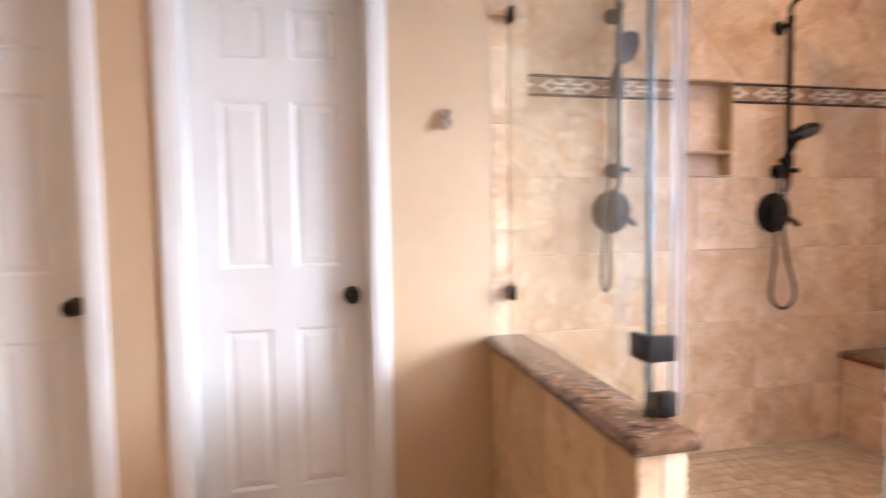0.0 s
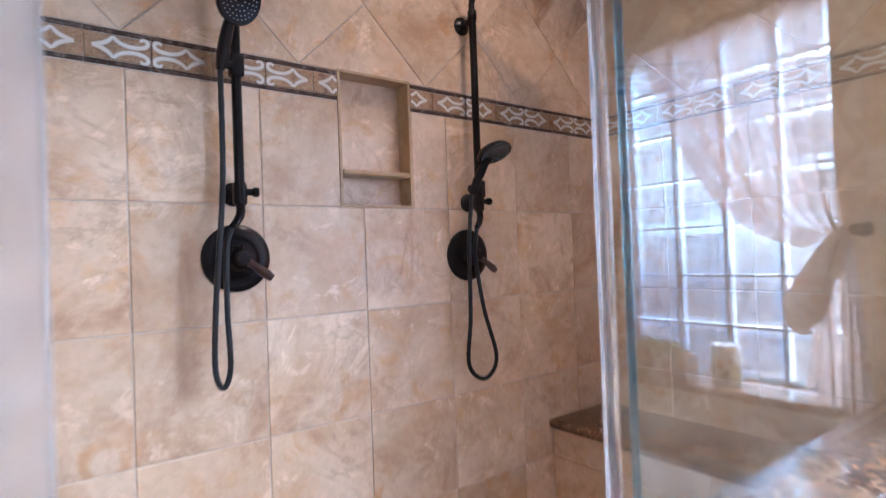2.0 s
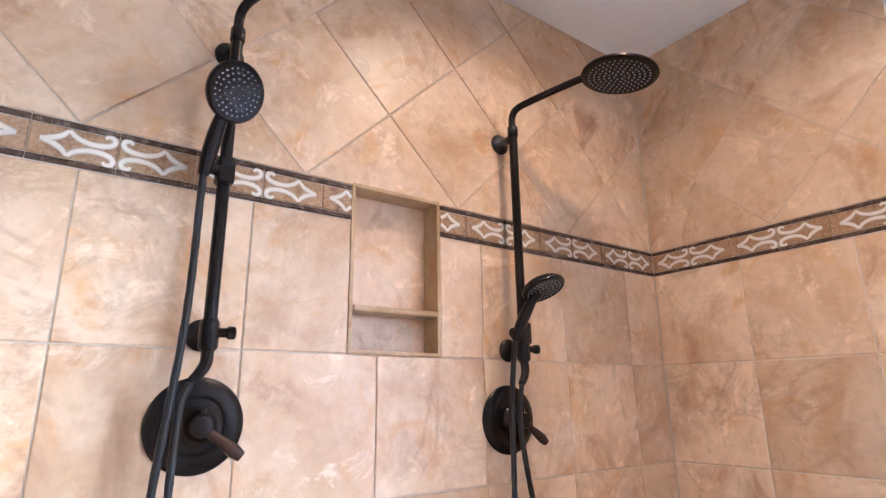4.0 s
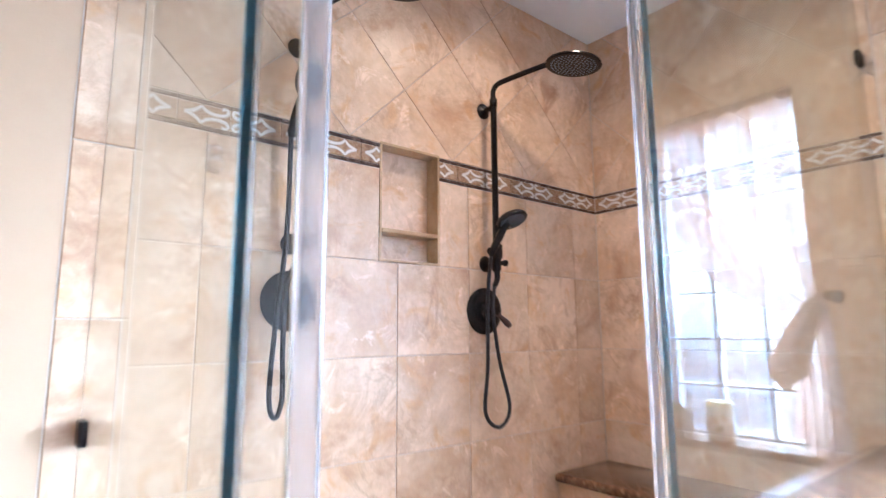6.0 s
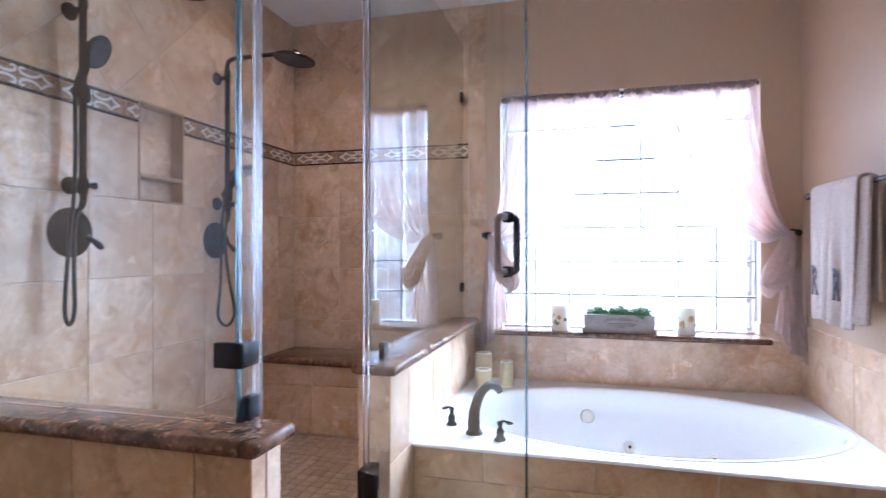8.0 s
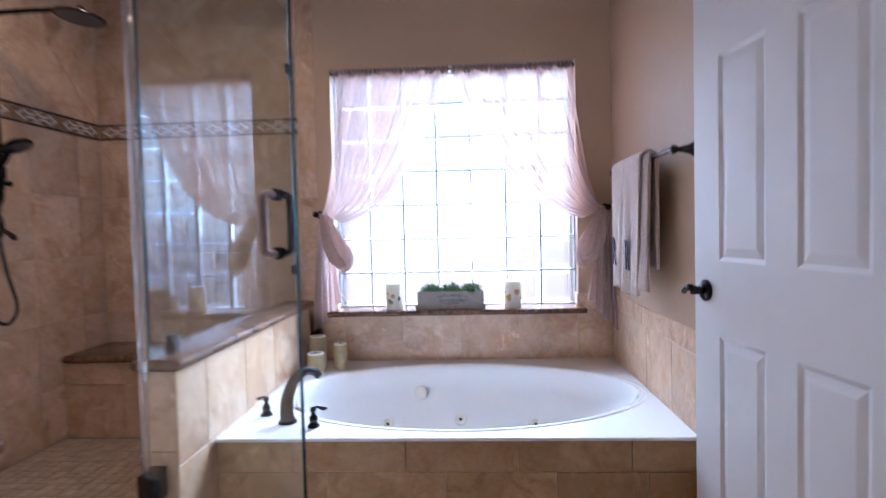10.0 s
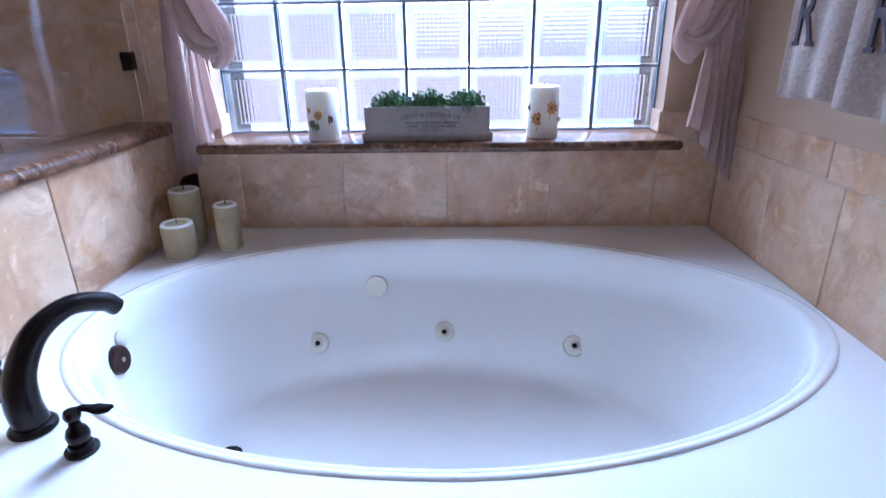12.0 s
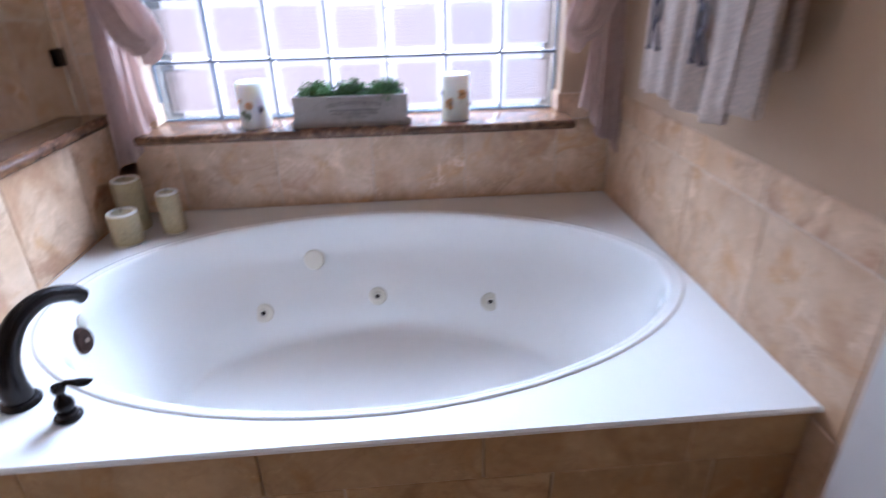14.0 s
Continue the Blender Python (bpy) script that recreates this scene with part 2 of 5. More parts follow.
BRUSHED = plain("brushed_pink_nickel", (0.36, 0.285, 0.265), 0.28, metal=1.0, vary=0.12, bump=0.05)
NICKEL = plain("brushed_nickel", (0.72, 0.68, 0.64), 0.18, metal=1.0, vary=0.1, bump=0.05)
IVORY = plain("ivory_plastic", (0.72, 0.66, 0.55), 0.35, vary=0.04, bump=0.0)
GREYPLASTIC = plain("grey_nozzle_rubber", (0.3, 0.31, 0.33), 0.5, vary=0.05, bump=0.0)
RUBBER = plain("black_hose", (0.02, 0.018, 0.018), 0.35, metal=0.4, vary=0.1, bump=0.1)
GLASS = clear_glass("clear_glass", (0.915, 0.955, 0.935))
GLASS.node_tree.nodes["Principled BSDF"].inputs["IOR"].default_value = 1.54
GLASSEDGE = clear_glass("green_glass_edge", (0.13, 0.34, 0.40), 0.15)
BLOCK = clear_glass("ribbed_glass_block", (0.041, 0.0395, 0.0395), 0.04, ribs=True)
BLOCKRIM = pressed("glass_block_rim", (0.25, 0.262, 0.275), 0.03)
BLOCKSIDE = pressed("glass_block_side", (0.80, 0.86, 0.90), 0.02)
SILICONE = plain("grey_block_joint", (0.15, 0.19, 0.24), 0.6, vary=0.05, bump=0.05)
VINYL = clear_glass("clear_vinyl_seal", (0.80, 0.79, 0.80), 0.16)
VINYL.node_tree.nodes["Principled BSDF"].inputs["Transmission Weight"].default_value = 0.96
SHEER = cloth("sheer_rose_voile", (0.60, 0.42, 0.36), sheer=0.34)
VOILE = cloth("gathered_rose_voile", (0.57, 0.40, 0.335), sheer=0.06)
# the same rose voile, darkened: shade of the backlit gathers put into its colour
SHADED_HEADER = cloth("shaded_rose_voile", (0.30, 0.21, 0.19))
TOWEL = cloth("cream_terry", (0.84, 0.65, 0.53), nap=1.0)
THREAD = plain("dark_thread", (0.045, 0.022, 0.03), 0.7, vary=0.2, bump=0.3, scale=200)
WAX = plain("ivory_wax", (0.80, 0.77, 0.70), 0.5, vary=0.02, bump=0.05, scale=20)
for wax in (WAX,):
    wb = wax.node_tree.nodes["Principled BSDF"]
    wb.inputs["Subsurface Weight"].default_value = 0.6
    wb.inputs["Subsurface Radius"].default_value = (0.03, 0.025, 0.018)
    wb.inputs["Subsurface Scale"].default_value = 1.0
GLITTER = plain("gold_ribbed_wax", (0.50, 0.41, 0.24), 0.5, vary=0.18, bump=0.8, scale=120)
PETAL = plain("orange_petal", (0.55, 0.22, 0.03), 0.7, vary=0.2, bump=0.1, scale=90)
SEED = plain("dark_seed", (0.10, 0.05, 0.02), 0.8, vary=0.2, bump=0.1, scale=90)
STEM = plain("green_stem", (0.10, 0.14, 0.05), 0.7, vary=0.2, bump=0.1, scale=90)
BOXWOOD = plain("grey_washed_wood", (0.34, 0.29, 0.26), 0.75, vary=0.15, bump=0.5, scale=40)
INK = plain("dark_ink", (0.07, 0.06, 0.06), 0.7, vary=0.05, bump=0)
LEAF = plain("boxwood_leaf", (0.10, 0.23, 0.06), 0.45, vary=0.35, bump=0.0, scale=60)
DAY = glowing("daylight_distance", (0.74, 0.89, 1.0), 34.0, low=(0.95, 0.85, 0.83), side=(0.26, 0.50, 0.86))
LAMPGLOW = glowing("warm_lamp_glow", (1.0, 0.78, 0.55), 12.0)
FLOORTILE = stone("room_floor_tile", (0.60, 0.47, 0.34), (0.5, 0.36, 0.24), (0.4, 0.26, 0.16), (0.27, 0.16, 0.09), scale=3)


# ---- mesh helpers ----
def mesh_from(name, bm, smooth=False):
    me = bpy.data.meshes.new(name)
    bmesh.ops.recalc_face_normals(bm, faces=bm.faces)
    bm.to_mesh(me)
    bm.free()
    if smooth:
        for p in me.polygons:
            p.use_smooth = True
        me.set_sharp_from_angle(angle=radians(40))
    return me


def origin(ob):
    v = Vector((0, 0, 0))
    while ob:
        v += ob.location
        ob = ob.parent
    return v


def part(name, bm, mat, parent, label="", smooth=True):
    """One mesh under a thing or a part; the bmesh is in the world's metres."""
    bmesh.ops.translate(bm, verts=bm.verts, vec=-origin(parent))
    me = mesh_from(name, bm, smooth)
    me.materials.append(mat)
    ob = new(name, me)
    ob.parent = parent
    if label:
        tagged(ob, label=label)
    return ob


def thing(name, place, label, category, group=""):
    ob = new(name)
    ob.empty_display_size = 0.05
    ob.location = place
    return tagged(ob, label, category, group)


def solo(name, bm, mat, place, label, category, group="", kind="", smooth=True):
    """A thing or a piece of the setting that is a single mesh."""
    bmesh.ops.translate(bm, verts=bm.verts, vec=-Vector(place))
    me = mesh_from(name, bm, smooth)
    me.materials.append(mat)
    ob = new(name, me)
    ob.location = place
    return tagged(ob, label, category, group, kind)


def box(bm, lo, hi, bevel=0.0, seg=2):
    r = bmesh.ops.create_cube(bm, size=1)
    vs = r["verts"]
    for v in vs:
        v.co = Vector([lo[i] + (v.co[i] + 0.5) * (hi[i] - lo[i]) for i in range(3)])
    if bevel:
        es = list({e for v in vs for e in v.link_edges})
        bmesh.ops.bevel(bm, geom=es, offset=bevel, segments=seg, profile=0.5, affect="EDGES")
    return bm


def boxed(lo, hi, bevel=0.0, seg=2):
    return box(bmesh.new(), lo, hi, bevel, seg)


def lathe(bm, profile, m=Matrix(), seg=28, squash=1.0):
    """Turn (radius, height) pairs about z, laid by the pose m."""
    rings = []
    for r, h in profile:
        if r < 1e-5:
            rings.append([bm.verts.new(m @ Vector((0, 0, h)))])
        else:
            rings.append([bm.verts.new(m @ Vector((r * math.cos(2 * math.pi * k / seg), squash * r * math.sin(2 * math.pi * k / seg), h))) for k in range(seg)])
    for a, b in zip(rings, rings[1:]):
        for k in range(seg):
            q = [a[k % len(a)], a[(k + 1) % len(a)], b[(k + 1) % len(b)], b[k % len(b)]]
            q = list(dict.fromkeys(q))
            if len(q) > 2:
                bm.faces.new(q)
    for ring in (rings[0], rings[-1]):
        if len(ring) > 2:
            bm.faces.new(ring)
    return bm


def smooth_line(pts, n=8):
    """A smooth curve through the points."""
    p = [Vector(q) for q in pts]
    p = [2 * p[0] - p[1], *p, 2 * p[-1] - p[-2]]
    out = []
    for i in range(1, len(p) - 2):
        a, b, c, d = p[i - 1:i + 3]
        for k in range(n):
            t = k / n
            out.append(0.5 * (2 * b + (c - a) * t + (2 * a - 5 * b + 4 * c - d) * t * t + (3 * b - a - 3 * c + d) * t ** 3))
    out.append(p[-2])
    return out


def tube(bm, pts, radii, seg=12, flat=1.0):
    """A round bar along the points; radii is one number or one for each point."""
    n = len(pts)
    if not isinstance(radii, (list, tuple)):
        radii = [radii] * n
    elif len(radii) != n:
        radii = [float(np.interp(i / (n - 1), np.linspace(0, 1, len(radii)), radii)) for i in range(n)]
    up = None
    rings = []
    for i, p in enumerate(pts):
        d = (Vector(pts[min(i + 1, n - 1)]) - Vector(pts[max(i - 1, 0)])).normalized()
        if up is None:
            up = d.orthogonal().normalized()
        up = (up - d * up.dot(d)).normalized()
        side = d.cross(up)
        rings.append([bm.verts.new(Vector(p) + radii[i] * (math.cos(2 * math.pi * k / seg) * up + flat * math.sin(2 * math.pi * k / seg) * side)) for k in range(seg)])
    for a, b in zip(rings, rings[1:]):
        for k in range(seg):
            bm.faces.new((a[k], a[(k + 1) % seg], b[(k + 1) % seg], b[k]))
    bm.faces.new(rings[0])
    bm.faces.new(rings[-1])
    return bm


def prism(poly, depth, frame_, inset=0.0025):
    """A tile: its 2D outline in frame_ (origin, u, v, outward normal), with eased edges."""
    o, u, v, n = frame_
    bm = bmesh.new()
    c = sum((Vector(p) for p in poly), Vector((0, 0))) / len(poly)

    def lift(p, d):
        return o + u * p[0] + v * p[1] + n * d
    small = []
    for i, p in enumerate(poly):
        a, b = Vector(poly[i - 1]), Vector(poly[(i + 1) % len(poly)])
        q = Vector(p)
        e = (a - q).normalized() + (b - q).normalized()
        e = e.normalized() if e.length > 1e-6 else (c - q).normalized()
        small.append(q + e * inset * 1.4)
    back = [bm.verts.new(lift(p, 0)) for p in poly]
    edge = [bm.verts.new(lift(p, depth - inset * 0.7)) for p in poly]
    face = [bm.verts.new(lift(p, depth)) for p in small]
    k = len(poly)
    for i in range(k):
        j = (i + 1) % k
        bm.faces.new((back[i], back[j], edge[j], edge[i]))
        bm.faces.new((edge[i], edge[j], face[j], face[i]))
    bm.faces.new(face)
    bm.faces.new(back[::-1])
    return bm


def clip(poly, lo, hi):
    """A convex outline cut to a rectangle."""
    for ax in (0, 1):
        for bound, sign in ((lo[ax], 1), (hi[ax], -1)):
            res = []
            for i, p in enumerate(poly):
                q = poly[(i + 1) % len(poly)]
                dp, dq = sign * (p[ax] - bound), sign * (q[ax] - bound)
                if dp >= 0:
                    res.append(p)
                if dp * dq < 0:
                    t = dp / (dp - dq)
                    res.append((p[0] + (q[0] - p[0]) * t, p[1] + (q[1] - p[1]) * t))
            poly = res
            if len(poly) < 3:
                return []
    return poly


def area(poly):
    return abs(sum(poly[i - 1][0] * p[1] - p[0] * poly[i - 1][1] for i, p in enumerate(poly))) / 2


GAP = 0.0013
TD = 0.0035            # how far tiles stand proud of their bed
TILES = []            # laid at the end: (name, outline, depth, frame, material, parent)


def rect(x0, z0, x1, z1, g=GAP):
    return [(x0 + g, z0 + g), (x1 - g, z0 + g), (x1 - g, z1 - g), (x0 + g, z1 - g)]


def lay(poly, frame_, mat, parent, depth=TD, name="tile"):
    if len(poly) > 2 and area(poly) > 0.0003:
        TILES.append((name, poly, depth, frame_, mat, parent))


def grid_tiles(xs, zs, frame_, mat, parent, skip=(), depth=TD):
    for a, b in zip(xs, xs[1:]):
        for c, d in zip(zs, zs[1:]):
            cells = [(a, c, b, d)]
            for (sx0, sz0, sx1, sz1) in skip:
                nxt = []
                for (x0, z0, x1, z1) in cells:
                    if x1 <= sx0 + 1e-6 or x0 >= sx1 - 1e-6 or z1 <= sz0 + 1e-6 or z0 >= sz1 - 1e-6:
                        nxt.append((x0, z0, x1, z1))
                        continue
                    if x0 < sx0: nxt.append((x0, z0, sx0, z1))
                    if x1 > sx1: nxt.append((sx1, z0, x1, z1))
                    m0, m1 = max(x0, sx0), min(x1, sx1)
                    if z0 < sz0: nxt.append((m0, z0, m1, sz0))
                    if z1 > sz1: nxt.append((m0, sz1, m1, z1))
                cells = nxt
            for (x0, z0, x1, z1) in cells:
                lay(rect(x0, z0, x1, z1), frame_, mat, parent, depth)


def diamond_tiles(cx, z0, side, lo, hi, frame_, mat, parent):
    """Tiles set on their corners above the band, cut to the field."""
    h = side / math.sqrt(2)
    g = h - GAP * 1.4
    for i in range(-14, 15):
        for j in range(-1, 10):
            x, z = cx + i * h, z0 + j * h
            if (i + j) % 2:
                continue
            lay(clip([(x - g, z), (x, z - g), (x + g, z), (x, z + g)], (lo[0] + GAP, lo[1] + GAP), (hi[0] - GAP, hi[1] - GAP)), frame_, mat, parent)


FA = (Vector((0, YA + TD, 0)), Vector((1, 0, 0)), Vector((0, 0, 1)), Vector((0, -1, 0)))     # u = x
FW = (Vector((XW + TD, 0, 0)), Vector((0, 1, 0)), Vector((0, 0, 1)), Vector((-1, 0, 0)))     # u = y
FR = (Vector((0, YR - TD, 0)), Vector((1, 0, 0)), Vector((0, 0, 1)), Vector((0, 1, 0)))      # u = x
FP = (Vector((0, YP, 0)), Vector((1, 0, 0)), Vector((0, 0, 1)), Vector((0, -1, 0)))


def setting(name, pieces, mat, label, category="wall"):
    bm = bmesh.new()
    for lo, hi in pieces:
        box(bm, lo, hi)
    return solo(name, bm, mat, (0, 0, 0), label, category, kind="structure", smooth=False)


# ---- setting ----
X0, Y0 = -2.4, -1.5
floor = setting("floor", [((X0 - 0.12, Y0 - 0.12, -0.12), (3.1, 2.5, ZF - 0.004))], GROUT, "beige stone-look tiled bathroom floor", "floor")
FF = (Vector((0, 0, ZF - 0.004)), Vector((1, 0, 0)), Vector((0, 1, 0)), Vector((0, 0, 1)))
grid_tiles([X0 + 0.42 * k for k in range(10)] + [1.69], [-0.66 + 0.42 * k for k in range(5)] + [1.15], FF, FLOORTILE, floor, depth=0.004)
grid_tiles([X0 + 0.42 * k for k in range(8)] + [0.685], [1.15, 1.44, 1.86, 2.125], FF, FLOORTILE, floor, depth=0.004)
ceiling = setting("ceiling", [((X0 - 0.12, Y0 - 0.12, CEIL), (3.1, 2.5, CEIL + 0.12))], CEILING, "white painted ceiling with light texture", "ceiling")
wg = YA + TD
wall_shower = setting("wall_north", [
    ((0.85, wg, 0), (NX0, wg + 0.1, CEIL)), ((NX1, wg, 0), (3.1, wg + 0.1, CEIL)),
    ((NX0, wg, 0), (NX1, wg + 0.1, NZ0)), ((NX0, wg, NZ1), (NX1, wg + 0.1, CEIL)),
    ((NX0 - 0.02, wg + 0.1, NZ0 - 0.02), (NX1 + 0.02, wg + 0.13, NZ1 + 0.02))], GROUT, "tiled shower wall in beige travertine-look tile")
D2X0, D2X1, D1X0, D1X1, DZ = -0.335, 0.268, -1.30, -0.62, 2.15
wall_doors = setting("wall_north_painted", [
    ((D2X1, YP, 0), (0.85, wg + 0.1, CEIL)), ((D1X1, YP, 0), (D2X0, wg + 0.1, CEIL)),
    ((X0, YP, 0), (D1X0, wg + 0.1, CEIL)), ((D1X0, YP, DZ), (D1X1, wg + 0.1, CEIL)), ((D2X0, YP, DZ), (D2X1, wg + 0.1, CEIL)),
    ((D1X0 - 0.1, wg + 0.1, 0), (D2X1 + 0.1, wg + 0.14, CEIL))], PAINT, "warm beige painted wall around two doors")
ww = XW + TD
wall_window = setting("wall_east", [
    ((ww, WY1, 0), (ww + 0.26, wg, CEIL)), ((ww, Y0, 0), (ww + 0.26, WY0, CEIL)),
    ((ww, WY0, 0), (ww + 0.26, WY1, WZ0 - 0.02)), ((ww, WY0, WZ1), (ww + 0.26, WY1, CEIL))], PAINT, "beige painted wall around the glass block window")
wall_towel = setting("wall_south", [((1.42, YR - 0.14, 0), (ww, YR - TD, CEIL)), ((X0, -0.80, 0), (1.42, -0.66, CEIL))], PAINT, "beige painted wall with tile wainscot by the tub")
wall_back = setting("wall_west", [((X0 - 0.12, Y0, 0), (X0, 2.4, CEIL))], PAINT, "plain beige painted wall")

# tile backing in the shower and at the tub
tile_backing = setting("wall_east_tile_bed", [((ww - 0.001, 1.085, 0), (ww, wg, CEIL)), ((ww - 0.001, YR, 0), (ww, 1.085, WZ0 - 0.022)), ((ww - 0.001, YR, WZ0 - 0.022), (ww, WY0, 0.887)), ((ww - 0.001, WY1, WZ0 - 0.022), (ww, 1.085, 0.887))], GROUT, "grouted tile bed on the window wall")
towel_bed = setting("wall_south_tile_bed", [((1.45, YR - TD, 0), (ww - 0.0015, YR - TD + 0.001, 0.885))], GROUT, "grouted tile bed on the towel wall")
strip_bed = setting("wall_north_tile_bed", [((0.70, YP - 0.001, 0), (0.85, YP, CEIL))], GROUT, "grouted bed of the tile border beside the shower")

# shower wall tiles
xs = [0.852, 1.028, 1.346, 1.655, 1.977, 2.300, 2.612, XW]
zs = [ZS, 0.518, 0.832, 1.146, NZ0, BZ0]
grid_tiles(xs, zs, FA, TILE, wall_shower, skip=[(NX0, NZ0, NX1, BZ0)])
diamond_tiles(1.68, BZ1, 0.311, (0.852, BZ1), (XW, CEIL), FA, TILE, wall_shower)
ys = [1.185, 1.36, 1.675, 1.99, YA]
grid_tiles(ys, zs, FW, TILE, tile_backing)
diamond_tiles(2.098, BZ1, 0.311, (1.185, BZ1), (YA, CEIL), FW, TILE, tile_backing)
grid_tiles([1.085, 1.183], [0.3, 0.67, 1.05, 1.43, 1.81, 2.19, 2.57, CEIL], FW, TILE, tile_backing)
grid_tiles([0.702, 0.848], [0.12, 0.49, 0.87, 1.255, 1.634, 2.01, 2.39, CEIL], FP, TILE, strip_bed)
# tub wainscot
grid_tiles([YR, -0.298, 0.016, 0.328, 0.643, 0.957, 1.15], [0.50, WZ0 - 0.024], FW, TILE, tile_backing)
grid_tiles([YR, -0.40, WY0], [WZ0 - 0.024, 0.887], FW, TILE, tile_backing)
grid_tiles([WY1, 1.083], [WZ0 - 0.024, 0.887], FW, TILE, tile_backing)
for jy in (WY0 + 0.0005, WY1 - 0.0085):
    part("jamb_tile", boxed((XW + 0.001, jy, WZ0 + 0.0005), (ww + 0.074, jy + 0.008, 0.887), 0.003), TILE, tile_backing, smooth=False)
grid_tiles([1.46, 1.62, 1.93, 2.235, 2.50, XW - 0.001], [-0.12, 0.19, 0.50, 0.806], FR, TILE, towel_bed)
grid_tiles([1.46, 1.655, 1.955, 2.30, 2.60, XW - 0.001], [0.806, 0.887], FR, TILE, towel_bed)


def ribbon(bm, pts, width, frame_, base, d0, d1, mx=1, mz=1):
    """A flat inlaid stroke along 2D points."""
    o, u, v, n = frame_
    line = smooth_line([(p[0], p[1], 0) for p in pts], 5)
    k = len(line)
    left, right = [], []
    for i, p in enumerate(line):
        t = (line[min(i + 1, k - 1)] - line[max(i - 1, 0)]).normalized()
        w = width * (0.45 + 0.55 * math.sin(math.pi * min(1, 0.12 + 0.88 * i / (k - 1))) ** 0.6) / 2
        s = Vector((-t.y, t.x, 0)) * w
        for arr, q in ((left, p + s), (right, p - s)):
            arr.append(o + u * (base[0] + mx * q.x) + v * (base[1] + mz * q.y) + n * d1)
    lv, rv = [bm.verts.new(p) for p in left], [bm.verts.new(p) for p in right]
    for i in range(k - 1):
        bm.faces.new((lv[i], lv[i + 1], rv[i + 1], rv[i]))
    return bm


def band(frame_, parent, x0, x1, cuts, centres):
    """The listello: stone pieces between two dark liners, with white inlaid scrolls."""
    edges = [x0, *[c for c in sorted(cuts) if x0 + 0.01 < c < x1 - 0.01], x1]
    for a, b in zip(edges, edges[1:]):
        lay(rect(a, BZ0 + 0.014, b, BZ1 - 0.014, 0.0008), frame_, BANDSTONE, parent, TD, "band_tile")
        lay(rect(a, BZ0 + 0.001, b, BZ0 + 0.0135, 0.0006), frame_, PENCIL, parent, TD + 0.0015, "liner")
        lay(rect(a, BZ1 - 0.0135, b, BZ1 - 0.001, 0.0006), frame_, PENCIL, parent, TD + 0.0015, "liner")
    zc = (BZ0 + BZ1) / 2
    for c in centres:
        for mx in (1, -1):
            for wide, mat, d in ((0.0125, INLAYGREY, TD + 0.0005), (0.0078, INLAY, TD + 0.0009)):
                bm = bmesh.new()
                for mz in (1, -1):
                    a = [(0.122, 0.0), (0.104, 0.005), (0.090, 0.013), (0.080, 0.025)]
                    b = [(0.080, 0.025), (0.068, 0.014), (0.050, 0.0075), (0.030, 0.007), (0.014, 0.011), (0.007, 0.019), (0.010, 0.027), (0.019, 0.028), (0.023, 0.023)]
                    ribbon(bm, a, wide, frame_, (c, zc), 0, d, mx, mz)
                    ribbon(bm, b, wide, frame_, (c, zc), 0, d + 0.0001, mx, mz)
                o, u, v, n = frame_
                keep = [f for f in bm.faces if not (x0 + 0.001 < (f.calc_center_median() - o).dot(u) < x1 - 0.001)]
                bmesh.ops.delete(bm, geom=keep, context="FACES")
                if bm.faces:
                    for f in bm.faces:
                        f.normal_update()
                        if f.normal.dot(n) < 0:
                            f.normal_flip()
                    bmesh.ops.translate(bm, verts=bm.verts, vec=-origin(parent))
                    me = bpy.data.meshes.new("scroll")
                    bm.to_mesh(me)
                    me.materials.append(mat)
                    ob = new("inlay_scroll", me)
                    ob.parent = parent
                bm.free()


band(FA, wall_shower, 0.852, NX0, [1.087 + 0.139 * k for k in range(-2, 4)], [0.809, 1.087, 1.365, 1.643])
band(FA, wall_shower, NX1, XW, [1.927 + 0.1435 * k for k in range(8)], [1.783, 2.07, 2.357, 2.644])
band(FW, tile_backing, 1.185, YA, [YA - 0.1435 * k for k in range(9)], [YA - 0.1435 - 0.287 * k for k in range(4)])

# niche lining
niche = thing("shower_niche", (1.70, YA, NZ0), "recessed shower niche with golden tile trim and one shelf", "niche")
nb = wg + 0.068
part("back_tile", boxed((NX0, nb - 0.008, NZ0), (NX1, nb, NZ1)), TILE, niche, smooth=False)
part("side_tile", boxed((NX0, YA - 0.001, NZ0 + 0.01), (NX0 + 0.010, nb - 0.008, NZ1 - 0.01), 0.002), TRIM_SHADE_TILE, niche, smooth=False)
part("side_tile", boxed((NX1 - 0.010, YA - 0.001, NZ0 + 0.01), (NX1, nb - 0.008, NZ1 - 0.01), 0.002), TRIM_SHADE_TILE, niche, smooth=False)
part("top_tile", boxed((NX0, YA - 0.001, NZ1 - 0.010), (NX1, nb - 0.008, NZ1), 0.002), TRIM_SHADE_TILE, niche, smooth=False)
part("base_tile", boxed((NX0, YA - 0.001, NZ0), (NX1, nb - 0.008, NZ0 + 0.010), 0.002), TRIM_SHADE_TILE, niche, smooth=False)
part("shelf", boxed((NX0 + 0.0105, YA - 0.004, 1.556), (NX1 - 0.0105, nb - 0.0085, 1.572), 0.005), TRIM_SHADE_TILE, niche, smooth=False)

# ---- half walls, shower platform and bench ----
def half_wall(name, lo, hi, label):
    return setting(name, [(lo, hi)], GROUT, label)


